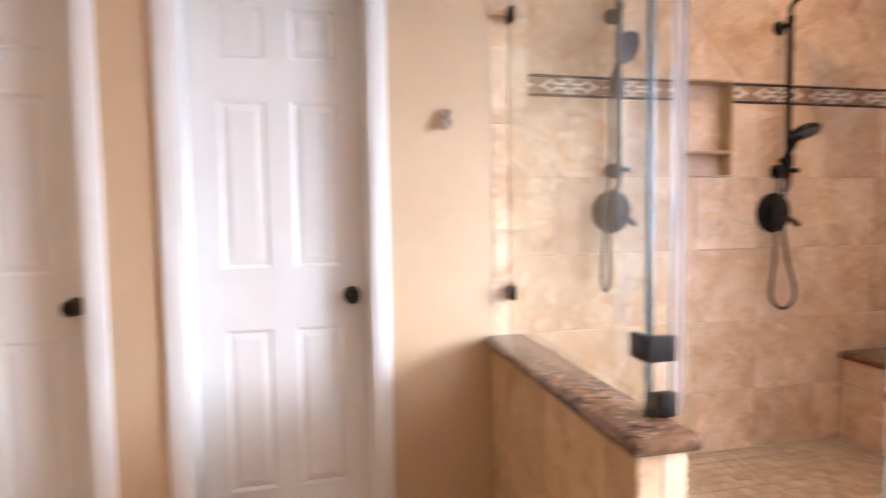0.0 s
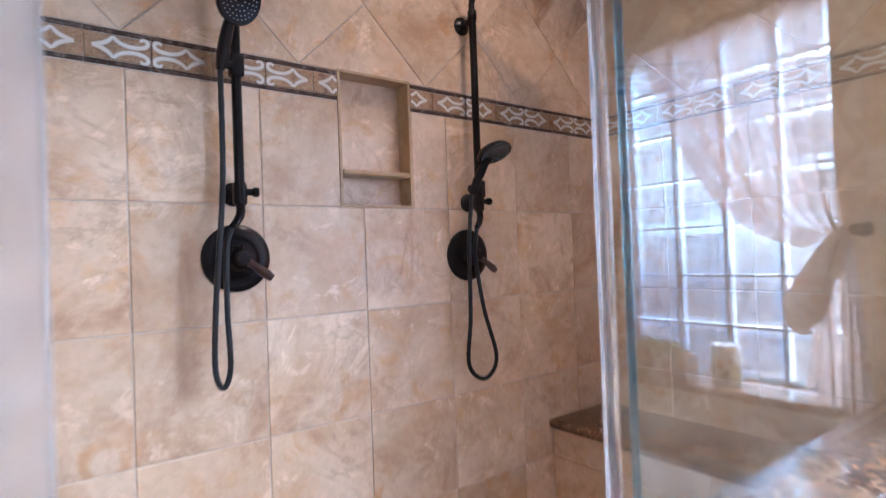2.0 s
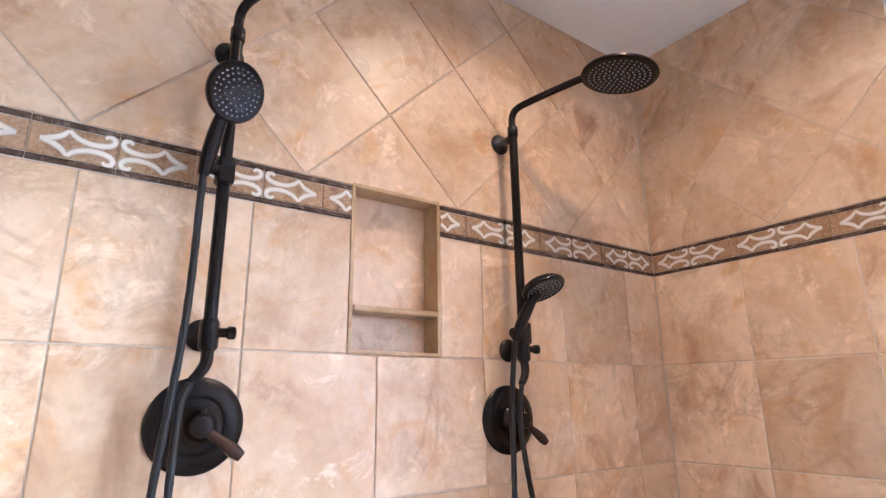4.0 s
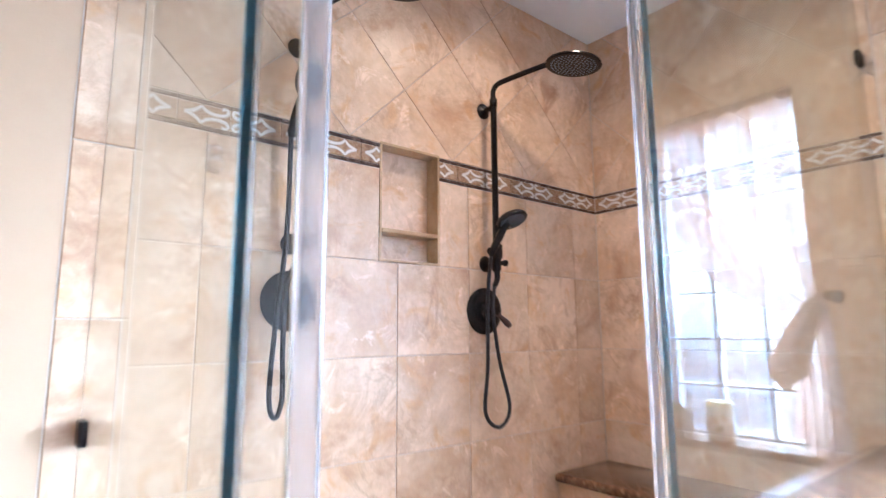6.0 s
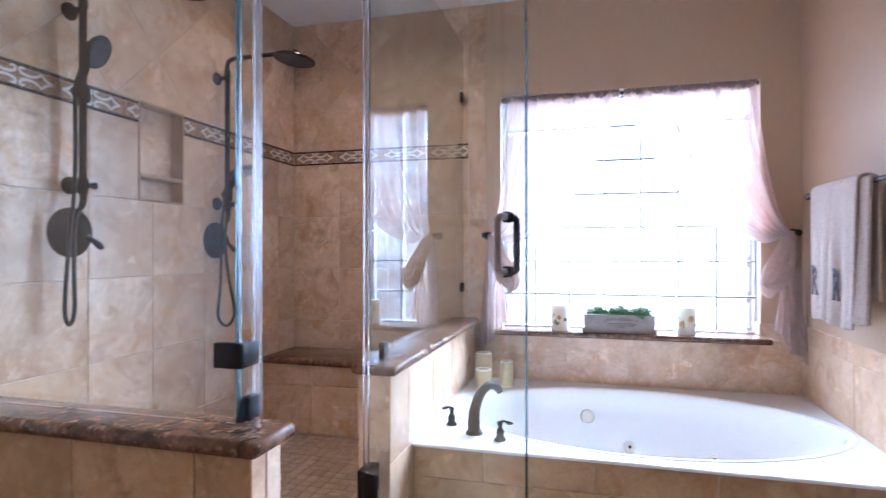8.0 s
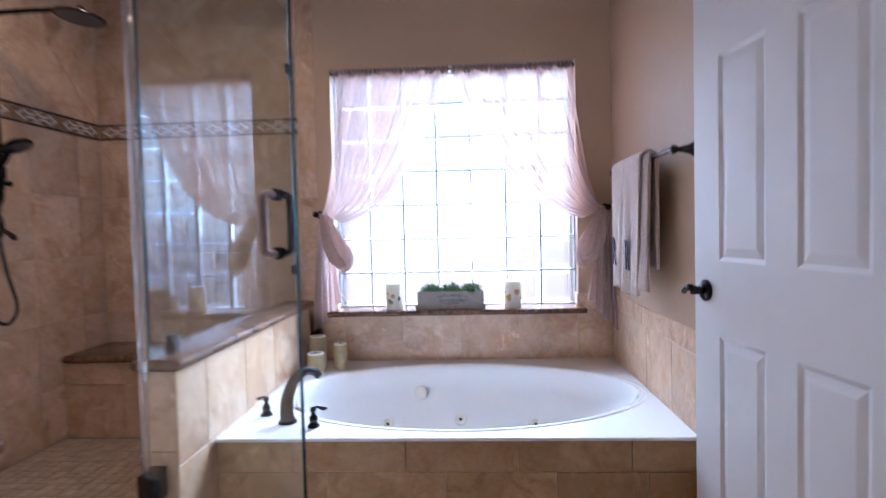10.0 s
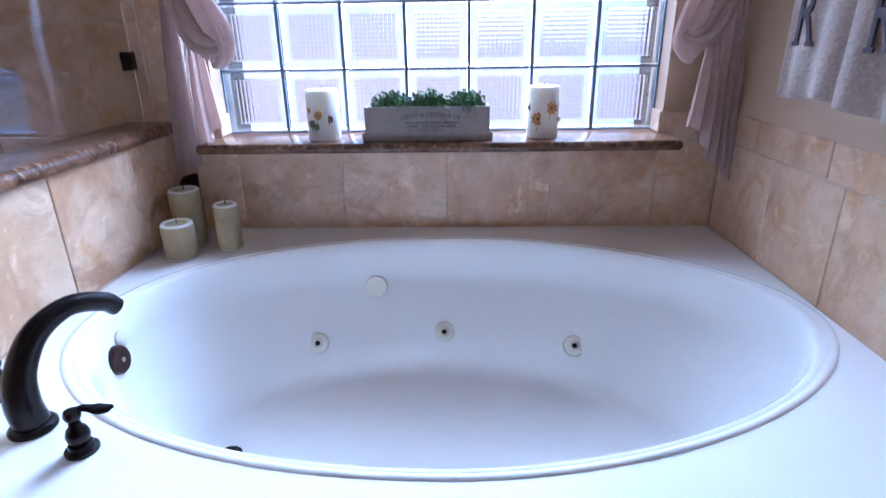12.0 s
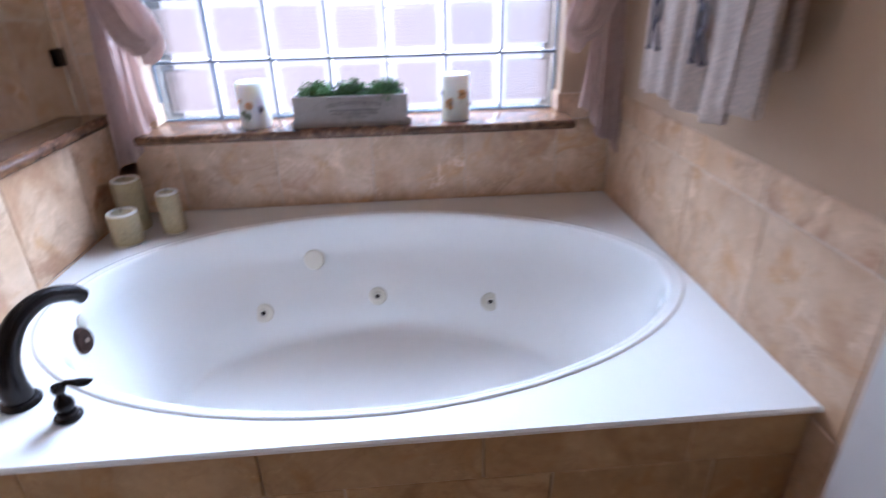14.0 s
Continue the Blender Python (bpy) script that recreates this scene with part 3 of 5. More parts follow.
pony_1 = half_wall("half_wall_1", (0.695, 1.175, 0), (0.797, YP - 0.009, CAP - 0.038), "tiled half wall under the fixed glass panel")
pony_2 = half_wall("half_wall_2", (1.448, 1.158, 0), (XW - 0.001, 1.262, CAP - 0.038), "tiled half wall between shower and tub")
shower_floor = setting("shower_floor", [((0.80, 1.17, 0), (XW - 0.002, YA + 0.007, ZS - 0.006))], GROUT, "small square mosaic shower floor", "floor")


def cap(name, lo, hi, label):
    return solo(name, boxed(lo, hi, 0.016, 4), MARBLE, lo, label, "ledge", kind="structure")


cap("half_wall_cap_1", (0.663, 1.14, CAP - 0.036), (0.825, YP - 0.008, CAP), "polished brown marble cap with rounded edges")
cap("half_wall_cap_2", (1.412, 1.122, CAP - 0.036), (XW, 1.285, CAP), "polished brown marble cap with rounded edges")
for f, ob, xr, zr in (
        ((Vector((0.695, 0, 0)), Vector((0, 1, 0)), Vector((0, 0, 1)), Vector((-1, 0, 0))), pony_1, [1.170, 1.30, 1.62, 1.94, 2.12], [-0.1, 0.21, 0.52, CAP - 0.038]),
        ((Vector((0.797, 0, 0)), Vector((0, 1, 0)), Vector((0, 0, 1)), Vector((1, 0, 0))), pony_1, [1.170, 1.30, 1.62, 1.94, 2.12], [ZS, 0.52, CAP - 0.038]),
        ((Vector((0, 1.175, 0)), Vector((1, 0, 0)), Vector((0, 0, 1)), Vector((0, -1, 0))), pony_1, [0.690, 0.745, 0.802], [0.0, 0.43, CAP - 0.038]),
        ((Vector((0, 1.158, 0)), Vector((1, 0, 0)), Vector((0, 0, 1)), Vector((0, -1, 0))), pony_2, [1.440, 1.63, 1.946, 2.257, 2.57, XW], [-0.1, 0.21, 0.545, CAP - 0.038]),
        ((Vector((0, 1.262, 0)), Vector((1, 0, 0)), Vector((0, 0, 1)), Vector((0, 1, 0))), pony_2, [1.440, 1.66, 1.97, 2.28, 2.59, XW], [ZS, 0.52, CAP - 0.038]),
        ((Vector((1.448, 0, 0)), Vector((0, 1, 0)), Vector((0, 0, 1)), Vector((-1, 0, 0))), pony_2, [1.152, 1.24, 1.27], [0.0, 0.30, 0.59, CAP - 0.038])):
    # half wall 1, -x side: its weaker, warmer light put into darker tile colour
    grid_tiles(xr, zr, f, TRIM_SHADE_TILE if ob is pony_1 and f[3].x < 0 else TILE, ob, depth=0.007)
# mosaic of the shower floor
FS = (Vector((0, 0, ZS - 0.006)), Vector((1, 0, 0)), Vector((0, 1, 0)), Vector((0, 0, 1)))
STEP = 0.0535
mx0, my0 = 0.83, 1.19
nearest = 0
mosaic_rest = []
for i in range(int((2.44 - mx0) / STEP) + 1):
    for j in range(int((YA - my0) / STEP) + 1):
        a, b = mx0 + i * STEP, my0 + j * STEP
        poly = rect(a, b, min(a + STEP, 2.445), min(b + STEP, YA), 0.002)
        if 1.25 < a < 2.15 and 1.30 < b < 2.2 and nearest < 300:
            nearest += 1
            lay(poly, FS, MOSAIC, shower_floor, 0.005)
        else:
            mosaic_rest.append(poly)
bm = bmesh.new()
for poly in mosaic_rest:
    if area(poly) > 0.0002:
        q = [(p[0], p[1], ZS - 0.001) for p in poly]
        w = [(p[0], p[1], ZS - 0.006) for p in poly]
        tv, bv = [bm.verts.new(p) for p in q], [bm.verts.new(p) for p in w]
        bm.faces.new(tv)
        for k in range(4):
            bm.faces.new((bv[k], bv[(k + 1) % 4], tv[(k + 1) % 4], tv[k]))
rest = part("mosaic_tiles", bm, MOSAIC, shower_floor, smooth=False)
tagged(rest, kind="stuff")

bench_x = 2.455
bench = setting("shower_bench", [((bench_x, 1.271, ZS - 0.006), (XW - 0.001, YA - 0.001, 0.628))], GROUT, "tiled built-in corner shower bench", "bench")
cap("bench_top", (bench_x - 0.035, 1.272, 0.626), (XW - 0.001, YA - 0.001, 0.662), "dark brown polished marble bench top")
fb = (Vector((bench_x, 0, 0)), Vector((0, 1, 0)), Vector((0, 0, 1)), Vector((-1, 0, 0)))
grid_tiles([1.272, 1.36, 1.675, 1.99, YA - 0.002], [ZS, 0.515, 0.624], fb, TILE, bench, depth=0.007)

# ---- tub surround ----
apron = setting("tub_apron", [((1.688, YR + 0.002, 0), (1.735, 1.149, ZD - 0.0105))], GROUT, "tiled front of the tub surround", "tub surround")
fap = (Vector((1.688, 0, 0)), Vector((0, 1, 0)), Vector((0, 0, 1)), Vector((-1, 0, 0)))
grid_tiles([YR + 0.002, -0.262, 0.115, 0.50, 0.885, 1.149], [0.418, ZD - 0.0105], fap, TRIM_SHADE_TILE, apron, depth=0.006)
grid_tiles([YR + 0.002, -0.318, -0.013, 0.362, 0.772, 1.149], [ZF, 0.418], fap, TRIM_SHADE_TILE, apron)


def fullness(side):
    """How full the oval is: the foot end is blunter than the head end."""
    return 2.12 if side > 0 else 1.86


def super_oval(s, ang):
    c, d = math.cos(ang), math.sin(ang)
    n = fullness(c)
    return s * math.copysign(abs(c) ** (2 / n), c), s * math.copysign(abs(d) ** (2 / n), d)


TCX, TCY, TA, TB = 2.213, 0.312, 0.757, 0.469      # tub centre, half length (y), half width (x)


def end_scale(s, sign):
    """The foot end drops steeply, the head end slopes as a backrest."""
    return s ** 0.62 - 0.025 if sign > 0 and s < 0.975 else s


def basin_point(s, ang, z):
    a, b = super_oval(1.0, ang)
    return Vector((TCX + TB * b * s, TCY + TA * a * end_scale(s, a), z))


BASIN = [(1.034, ZD), (1.030, ZD + 0.0024), (1.022, ZD + 0.0036), (1.012, ZD + 0.0034), (1.005, ZD + 0.0008), (0.998, ZD + 0.0018), (0.988, ZD + 0.0012), (0.981, ZD - 0.003), (0.976, ZD - 0.010), (0.970, ZD - 0.030), (0.962, ZD - 0.065),
         (0.950, ZD - 0.098), (0.928, ZD - 0.130), (0.865, ZD - 0.185), (0.785, ZD - 0.245), (0.738, ZD - 0.290), (0.708, ZD - 0.322), (0.688, ZD - 0.342), (0.668, ZD - 0.354), (0.645, ZD - 0.3595), (0.58, ZD - 0.362), (0.4, ZD - 0.366), (0.2, ZD - 0.368)]
tub = thing("bathtub", (TCX, TCY, 0), "glossy white oval drop-in whirlpool bathtub set in a tiled surround", "bathtub")
bm = bmesh.new()
SEG = 128
ox0, ox1, oy0, oy1 = 1.668, XW - 0.001, YR + 0.001, 1.15
angs = [2 * math.pi * k / SEG for k in range(SEG)]


def on_rect(ang):
    p = basin_point(1.034, ang, ZD) - Vector((TCX, TCY, ZD))
    t = min((ox1 - TCX) / p.x if p.x > 1e-6 else 9, (ox0 - TCX) / p.x if p.x < -1e-6 else 9, (oy1 - TCY) / p.y if p.y > 1e-6 else 9, (oy0 - TCY) / p.y if p.y < -1e-6 else 9)
    return Vector((TCX, TCY, ZD)) + p * t


outer = [on_rect(a) for a in angs]
for cx, cy in ((ox0, oy0), (ox0, oy1), (ox1, oy0), (ox1, oy1)):
    k = min(range(SEG), key=lambda i: (outer[i] - Vector((cx, cy, ZD))).length)
    outer[k] = Vector((cx, cy, ZD))
low = [bm.verts.new((p.x, p.y, ZD - 0.010)) for p in outer]
lip = [bm.verts.new((p.x, p.y, ZD - 0.004)) for p in outer]
top = [bm.verts.new((min(max(p.x, ox0 + 0.004), ox1), p.y, ZD)) for p in outer]
rim = [basin_point(1.034, a, ZD) for a in angs]
flat = [[bm.verts.new(v.co.lerp(p, f)) for v, p in zip(top, rim)] for f in (0.04, 0.5, 0.9)]
rings = [low, lip, top, *flat] + [[bm.verts.new(basin_point(s, a, z)) for a in angs] for s, z in BASIN]
for a, b in zip(rings, rings[1:]):
    for k in range(SEG):
        j = (k + 1) % SEG
        bm.faces.new((a[k], a[j], b[j], b[k]))
bm.faces.new(rings[-1])
part("shell", bm, ACRYLIC, tub)


def on_basin(y, z, far=True, x=None):
    """A point on the basin's side, with the way inwards."""
    prof = sorted((q[1], q[0]) for q in BASIN[8:])
    s = float(np.interp(z, [p[0] for p in prof], [p[1] for p in prof]))
    if x is None:
        n = fullness(y - TCY)
        r = (abs(y - TCY) / (TA * end_scale(s, y - TCY))) ** n
        return Vector((TCX + (1 if far else -1) * TB * s * max(0.0, 1 - r) ** (1 / n), y, z))
    n = fullness(1)
    r = (abs(x - TCX) / (TB * s)) ** n
    return Vector((x, TCY + TA * end_scale(s, 1) * max(0.0, 1 - r) ** (1 / n), z))


def facing(p, n):
    return Matrix.Translation(p) @ n.to_track_quat("Z", "Y").to_matrix().to_4x4()


def basin_normal(p, side):
    q = on_basin(p.y, p.z + 0.02) if side == "x" else on_basin(0, p.z + 0.02, x=p.x)
    d = (q - p).normalized()
    along = Vector((0, 1, 0)) if side == "x" else Vector((1, 0, 0))
    n = d.cross(along) if side == "x" else along.cross(d)
    inward = Vector((TCX, TCY, p.z + 0.2)) - p
    return n if n.dot(inward) > 0 else -n


for jy in (0.692, 0.334, -0.03):
    p = on_basin(jy, 0.286)
    m = facing(p, basin_normal(p, "x"))
    jet = part("jet", lathe(bmesh.new(), [(0.030, -0.004), (0.030, 0.004), (0.027, 0.007), (0.015, 0.008), (0.013, 0.011), (0.009, 0.011), (0.008, 0.004), (0, 0.004)], m, 24), IVORY, tub, "ivory plastic whirlpool jet")
    part("nozzle", lathe(bmesh.new(), [(0.0065, 0.004), (0.0065, 0.009), (0.004, 0.010), (0, 0.007)], m, 16), BRONZE, jet)
p = on_basin(0.535, 0.408)
part("suction_cover", lathe(bmesh.new(), [(0.034, -0.004), (0.034, 0.005), (0.030, 0.009), (0.0, 0.011)], facing(p, basin_normal(p, "x")), 28), IVORY, tub, "round ivory suction cover")
p = on_basin(0, 0.462, x=2.145)
m = facing(p, basin_normal(p, "y"))
ofp = part("overflow_plate", lathe(bmesh.new(), [(0.032, -0.006), (0.032, 0.010), (0.028, 0.015), (0.0, 0.016)], m, 28), COPPER, tub, "bronze round overflow plate")
part("screw", lathe(bmesh.new(), [(0.006, 0.016), (0.006, 0.018), (0, 0.0185)], m, 12), NICKEL, ofp)
p = on_basin(0, 0.492, x=2.185)
part("air_button", lathe(bmesh.new(), [(0.019, -0.004), (0.019, 0.006), (0.014, 0.009), (0, 0.009)], facing(p, basin_normal(p, "y")), 20), IVORY, tub)
part("drain", lathe(bmesh.new(), [(0.029, 0), (0.029, 0.003), (0.021, 0.005), (0.018, 0.012), (0, 0.014)], pose(2.18, 0.835, ZD - 0.362), 24), BRONZE, tub, "dark bronze tub drain")


# ---- tub filler ----
def handle(place, turn, label):
    h = thing("faucet_handle", place, label, "faucet handle", "faucet handles on the tub deck")
    K = 0.74
    m = Matrix.Translation(place) @ Matrix.Scale(K, 4)
    part("base", lathe(bmesh.new(), [(0.031, 0), (0.031, 0.006), (0.027, 0.010), (0.024, 0.011), (0.022, 0.018), (0.0175, 0.020)], m), BRONZE, h)
    part("body", lathe(bmesh.new(), [(0.016, 0.019), (0.021, 0.030), (0.022, 0.040), (0.018, 0.052), (0.012, 0.058), (0.010, 0.070), (0.014, 0.076), (0.016, 0.084), (0.013, 0.094), (0, 0.098)], m), BRONZE, h)
    d = Vector((math.cos(turn), math.sin(turn), 0))
    o = Vector(place)
    pts = smooth_line([o + K * q for q in (Vector((0, 0, 0.086)), d * 0.018 + Vector((0, 0, 0.094)), d * 0.036 + Vector((0, 0, 0.086)), d * 0.054 + Vector((0, 0, 0.080)), d * 0.070 + Vector((0, 0, 0.081)))], 5)
    part("lever", tube(bmesh.new(), pts, [K * r for r in (0.008, 0.007, 0.008, 0.012, 0.010, 0.003)], 12, 0.6), BRONZE, h)
    return h


dz = ZD + 0.001
handle((1.913, 1.062, dz), radians(65), "dark bronze lever handle on the tub deck, turned away")
handle((1.783, 0.842, dz), radians(-62), "dark bronze lever handle on the tub deck, turned to the basin")
sp = (1.832, 0.951, dz)
spout = thing("tub_spout", sp, "tall arched oil-rubbed bronze tub spout", "faucet")
part("base", lathe(bmesh.new(), [(0.034, 0), (0.034, 0.005), (0.030, 0.010), (0.026, 0.012)], Matrix.Translation(sp)), BRONZE, spout)
o = Vector(sp)
sd = Vector((0.89, -0.45, 0)).normalized() * 0.89
pts = smooth_line([o + Vector((0, 0, 0.008)), o + sd * -0.004 + Vector((0, 0, 0.05)), o + sd * 0.008 + Vector((0, 0, 0.10)), o + sd * 0.046 + Vector((0, 0, 0.148)), o + sd * 0.105 + Vector((0, 0, 0.168)), o + sd * 0.163 + Vector((0, 0, 0.153)), o + sd * 0.186 + Vector((0, 0, 0.134))], 6)
part("neck", tube(bmesh.new(), pts, [0.0255, 0.0245, 0.0215, 0.019, 0.0165, 0.0165, 0.0155], 20), BRONZE, spout)

# ---- window ----
window = setting("window_1", [((ww + 0.19, WY0 - 0.01, WZ0 - 0.02), (ww + 0.2, WY1 + 0.01, WZ0 - 0.015))], SILICONE, "glass block window with seven columns of ribbed blocks", "window")
part("window_sill", boxed((2.662, -0.322, WZ0 - 0.028), (ww + 0.10, 1.024, WZ0), 0.011, 3), MARBLE, window, "dark brown polished marble sill")
BW = (WY1 - WY0) / 7
NR = 7
BH = (WZ1 - WZ0) / NR if abs((WZ1 - WZ0) / 7 - 0.19) < 0.012 else 0.19
bx0, bx1 = ww + 0.075, ww + 0.135
JT = 0.008
for i in range(8):
    y = WY0 + i * BW
    part("joint", boxed((bx0 - 0.001, y - JT / 2, WZ0), (bx0 + 0.012, y + JT / 2, WZ1)), SILICONE, window, smooth=False)
for i in range(8):
    z = WZ0 + i * BH
    part("joint", boxed((bx0 - 0.0015, WY0, z - JT / 2), (bx0 + 0.011, WY1, min(z + JT / 2, WZ1))), SILICONE, window, smooth=False)


def block_mesh():
    bm = bmesh.new()
    hy, hz = (BW - JT) / 2 - 0.0005, (BH - JT) / 2 - 0.0005
    d = (bx1 - bx0) / 2
    prof = [(0.0, d - 0.006), (0.005, d), (0.016, d), (0.022, d - 0.008)]

    def ring(inset, x):
        return [bm.verts.new((x, sy * (hy - inset), sz * (hz - inset))) for sy, sz in ((-1, -1), (1, -1), (1, 1), (-1, 1))]
    rs = [ring(i, -x) for i, x in prof[::-1]] + [ring(i, x) for i, x in prof]
    for a, b in zip(rs, rs[1:]):
        for k in range(4):
            f = bm.faces.new((a[k], a[(k + 1) % 4], b[(k + 1) % 4], b[k]))
            f.material_index = 2 if b is rs[4] else 1
    bm.faces.new(rs[0][::-1])
    bm.faces.new(rs[-1])
    me = mesh_from("glass_block", bm)
    me.materials.append(BLOCK)
    me.materials.append(BLOCKRIM)
    me.materials.append(BLOCKSIDE)
    return me


bmesh_block = block_mesh()
for i in range(7):
    for j in range(NR):
        b = new("glass_block", bmesh_block)
        b.parent = window
        b.location = ((bx0 + bx1) / 2, WY0 + (i + 0.5) * BW, WZ0 + (j + 0.5) * BH)
        b.visible_shadow = False
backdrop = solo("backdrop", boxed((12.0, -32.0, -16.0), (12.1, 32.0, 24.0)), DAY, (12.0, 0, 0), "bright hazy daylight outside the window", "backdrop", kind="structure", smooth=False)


# ---- glass panels, clips and door ----
def pane(name, lo, hi, label, axis):
    """A sheet of clear glass with green polished edges; axis is the one it is thin in."""
    t = thing(name, ((lo[0] + hi[0]) / 2, (lo[1] + hi[1]) / 2, lo[2]), label, "shower screen")
    g = part("sheet", boxed(lo, hi), GLASS, t, smooth=False)
    g.visible_shadow = False
    return t


GT = 2.42
gx = 0.767
p1 = pane("shower_screen", (gx - 0.005, 1.255, CAP + 0.001), (gx + 0.005, YP - 0.013, GT), "fixed clear glass shower panel on the half wall", 0)
part("edge", boxed((gx - 0.0055, 1.2525, CAP + 0.001), (gx + 0.0055, 1.2545, GT)), GLASSEDGE, p1, "green polished glass edge", smooth=False).visible_shadow = False
p2 = pane("shower_return_screen", (gx + 0.008, 1.247, CAP + 0.001), (0.816, 1.257, GT), "narrow clear glass return panel beside the shower opening", 1)
part("seal", boxed((0.8165, 1.244, CAP + 0.001), (0.848, 1.260, GT), 0.004), VINYL, p2, "clear vinyl edge seal", smooth=False).visible_shadow = False
p3 = pane("shower_screen", (1.432, 1.216, CAP + 0.001), (XW - 0.004, 1.226, GT), "fixed clear glass panel between shower and tub", 1)
part("edge", boxed((1.4295, 1.2155, CAP + 0.001), (1.4315, 1.2265, GT)), GLASSEDGE, p3, "green polished glass edge", smooth=False).visible_shadow = False


def clip_at(lo, hi, label="square dark bronze glass clip"):
    c = ((lo[0] + hi[0]) / 2, (lo[1] + hi[1]) / 2, lo[2])
    return solo("glass_clip", boxed(lo, hi, 0.003, 2), BRONZE, c, label, "glass clip", "glass clips of the shower")


for z in (1.005, 1.98):
    clip_at((gx - 0.013, YP - 0.060, z), (gx + 0.013, YP - 0.0125, z + 0.05), "square dark bronze clip holding glass to the tile border")
for z in (1.02, 2.09):
    clip_at((XW - 0.048, 1.208, z), (XW - 0.001, 1.234, z + 0.05), "square dark bronze clip holding glass to the wall")
clip_at((gx + 0.018, 1.237, CAP + 0.0005), (gx + 0.062, 1.267, CAP + 0.052), "square dark bronze clip on the marble cap")
clip_at((1.53, 1.207, CAP + 0.0005), (1.575, 1.235, CAP + 0.052), "square dark bronze clip on the marble cap")
corner = thing("corner_clamp", (gx, 1.25, 0.99), "dark bronze ninety degree glass corner clamp", "glass clip", "glass clips of the shower")
for z in (0.995, 1.98):
    part("plate", boxed((gx - 0.013, 1.236, z), (gx + 0.013, 1.306, z + 0.055), 0.003), BRONZE, corner)
    part("plate", boxed((gx - 0.011, 1.237, z + 0.0005), (gx + 0.058, 1.265, z + 0.0545), 0.003), BRONZE, corner)

# the open glass door, built along +x from its hinge and turned
hx, hy = 1.356, 1.203
ang = math.atan2(0.672 - hy, 1.145 - hx)
DW = 0.572
door = new("shower_glass_door")
tagged(door, "open frameless clear glass shower door with metal pull", "glass door")
DZ0 = ZS + 0.05
g = part("sheet", boxed((0.012, -0.005, DZ0), (DW - 0.002, 0.005, GT)), GLASS, door, smooth=False)
g.visible_shadow = False
part("edge", boxed((DW - 0.0018, -0.0055, DZ0), (DW, 0.0055, GT)), GLASSEDGE, door, "green polished glass edge", smooth=False).visible_shadow = False
part("seal", boxed((-0.008, -0.009, DZ0), (0.0115, 0.009, GT), 0.003), VINYL, door, "clear vinyl edge seal", smooth=False).visible_shadow = False
for z in (0.46, 2.05):
    part("hinge", boxed((-0.012, -0.013, z), (0.045, 0.013, z + 0.09), 0.003), BRONZE, door, "dark bronze door hinge")
for side in (1, -1):
    o = Vector((DW - 0.055, 0, 0))
    z0, z1, out = 1.195, 1.338, 0.05
    pts = [o + Vector((0, side * 0.006, z0)), o + Vector((0, side * (out - 0.018), z0)), o + Vector((0, side * (out - 0.005), z0 + 0.005)), o + Vector((0, side * out, z0 + 0.02)), o + Vector((0, side * out, z1 - 0.02)), o + Vector((0, side * (out - 0.005), z1 - 0.005)), o + Vector((0, side * (out - 0.018), z1)), o + Vector((0, side * 0.006, z1))]
    pull = part("pull_handle", tube(bmesh.new(), smooth_line(pts, 4), 0.0095, 14), BRONZE if side == 1 else BRUSHED, door, "dark bronze pull handle" if side == 1 else "brushed nickel pull handle")
    for z in (z0, z1):
        part("washer", lathe(bmesh.new(), [(0.015, 0), (0.015, 0.006), (0.011, 0.010)], facing(o + Vector((0, side * 0.0055, z)), Vector((0, side, 0))), 18), BRONZE, pull)
for z in (0.46,):
    solo("hinge_plate", boxed((1.352, 1.188, z), (1.4405, 1.234, z + 0.09), 0.004), BRONZE, (1.40, 1.21, z), "dark bronze hinge plate fixed to the half wall end", "hinge")
door.matrix_world = pose(hx, hy, 0, 0, 0, math.degrees(ang))


# ---- shower columns ----
def flange(x, z, r=0.031):
    bm = lathe(bmesh.new(), [(r, 0), (r, 0.005), (r * 0.86, 0.010), (r * 0.5, 0.013), (0.011, 0.016), (0.011, 0.058)], facing(Vector((x, YA - 0.0005, z)), Vector((0, -1, 0))), 28)
    return bm


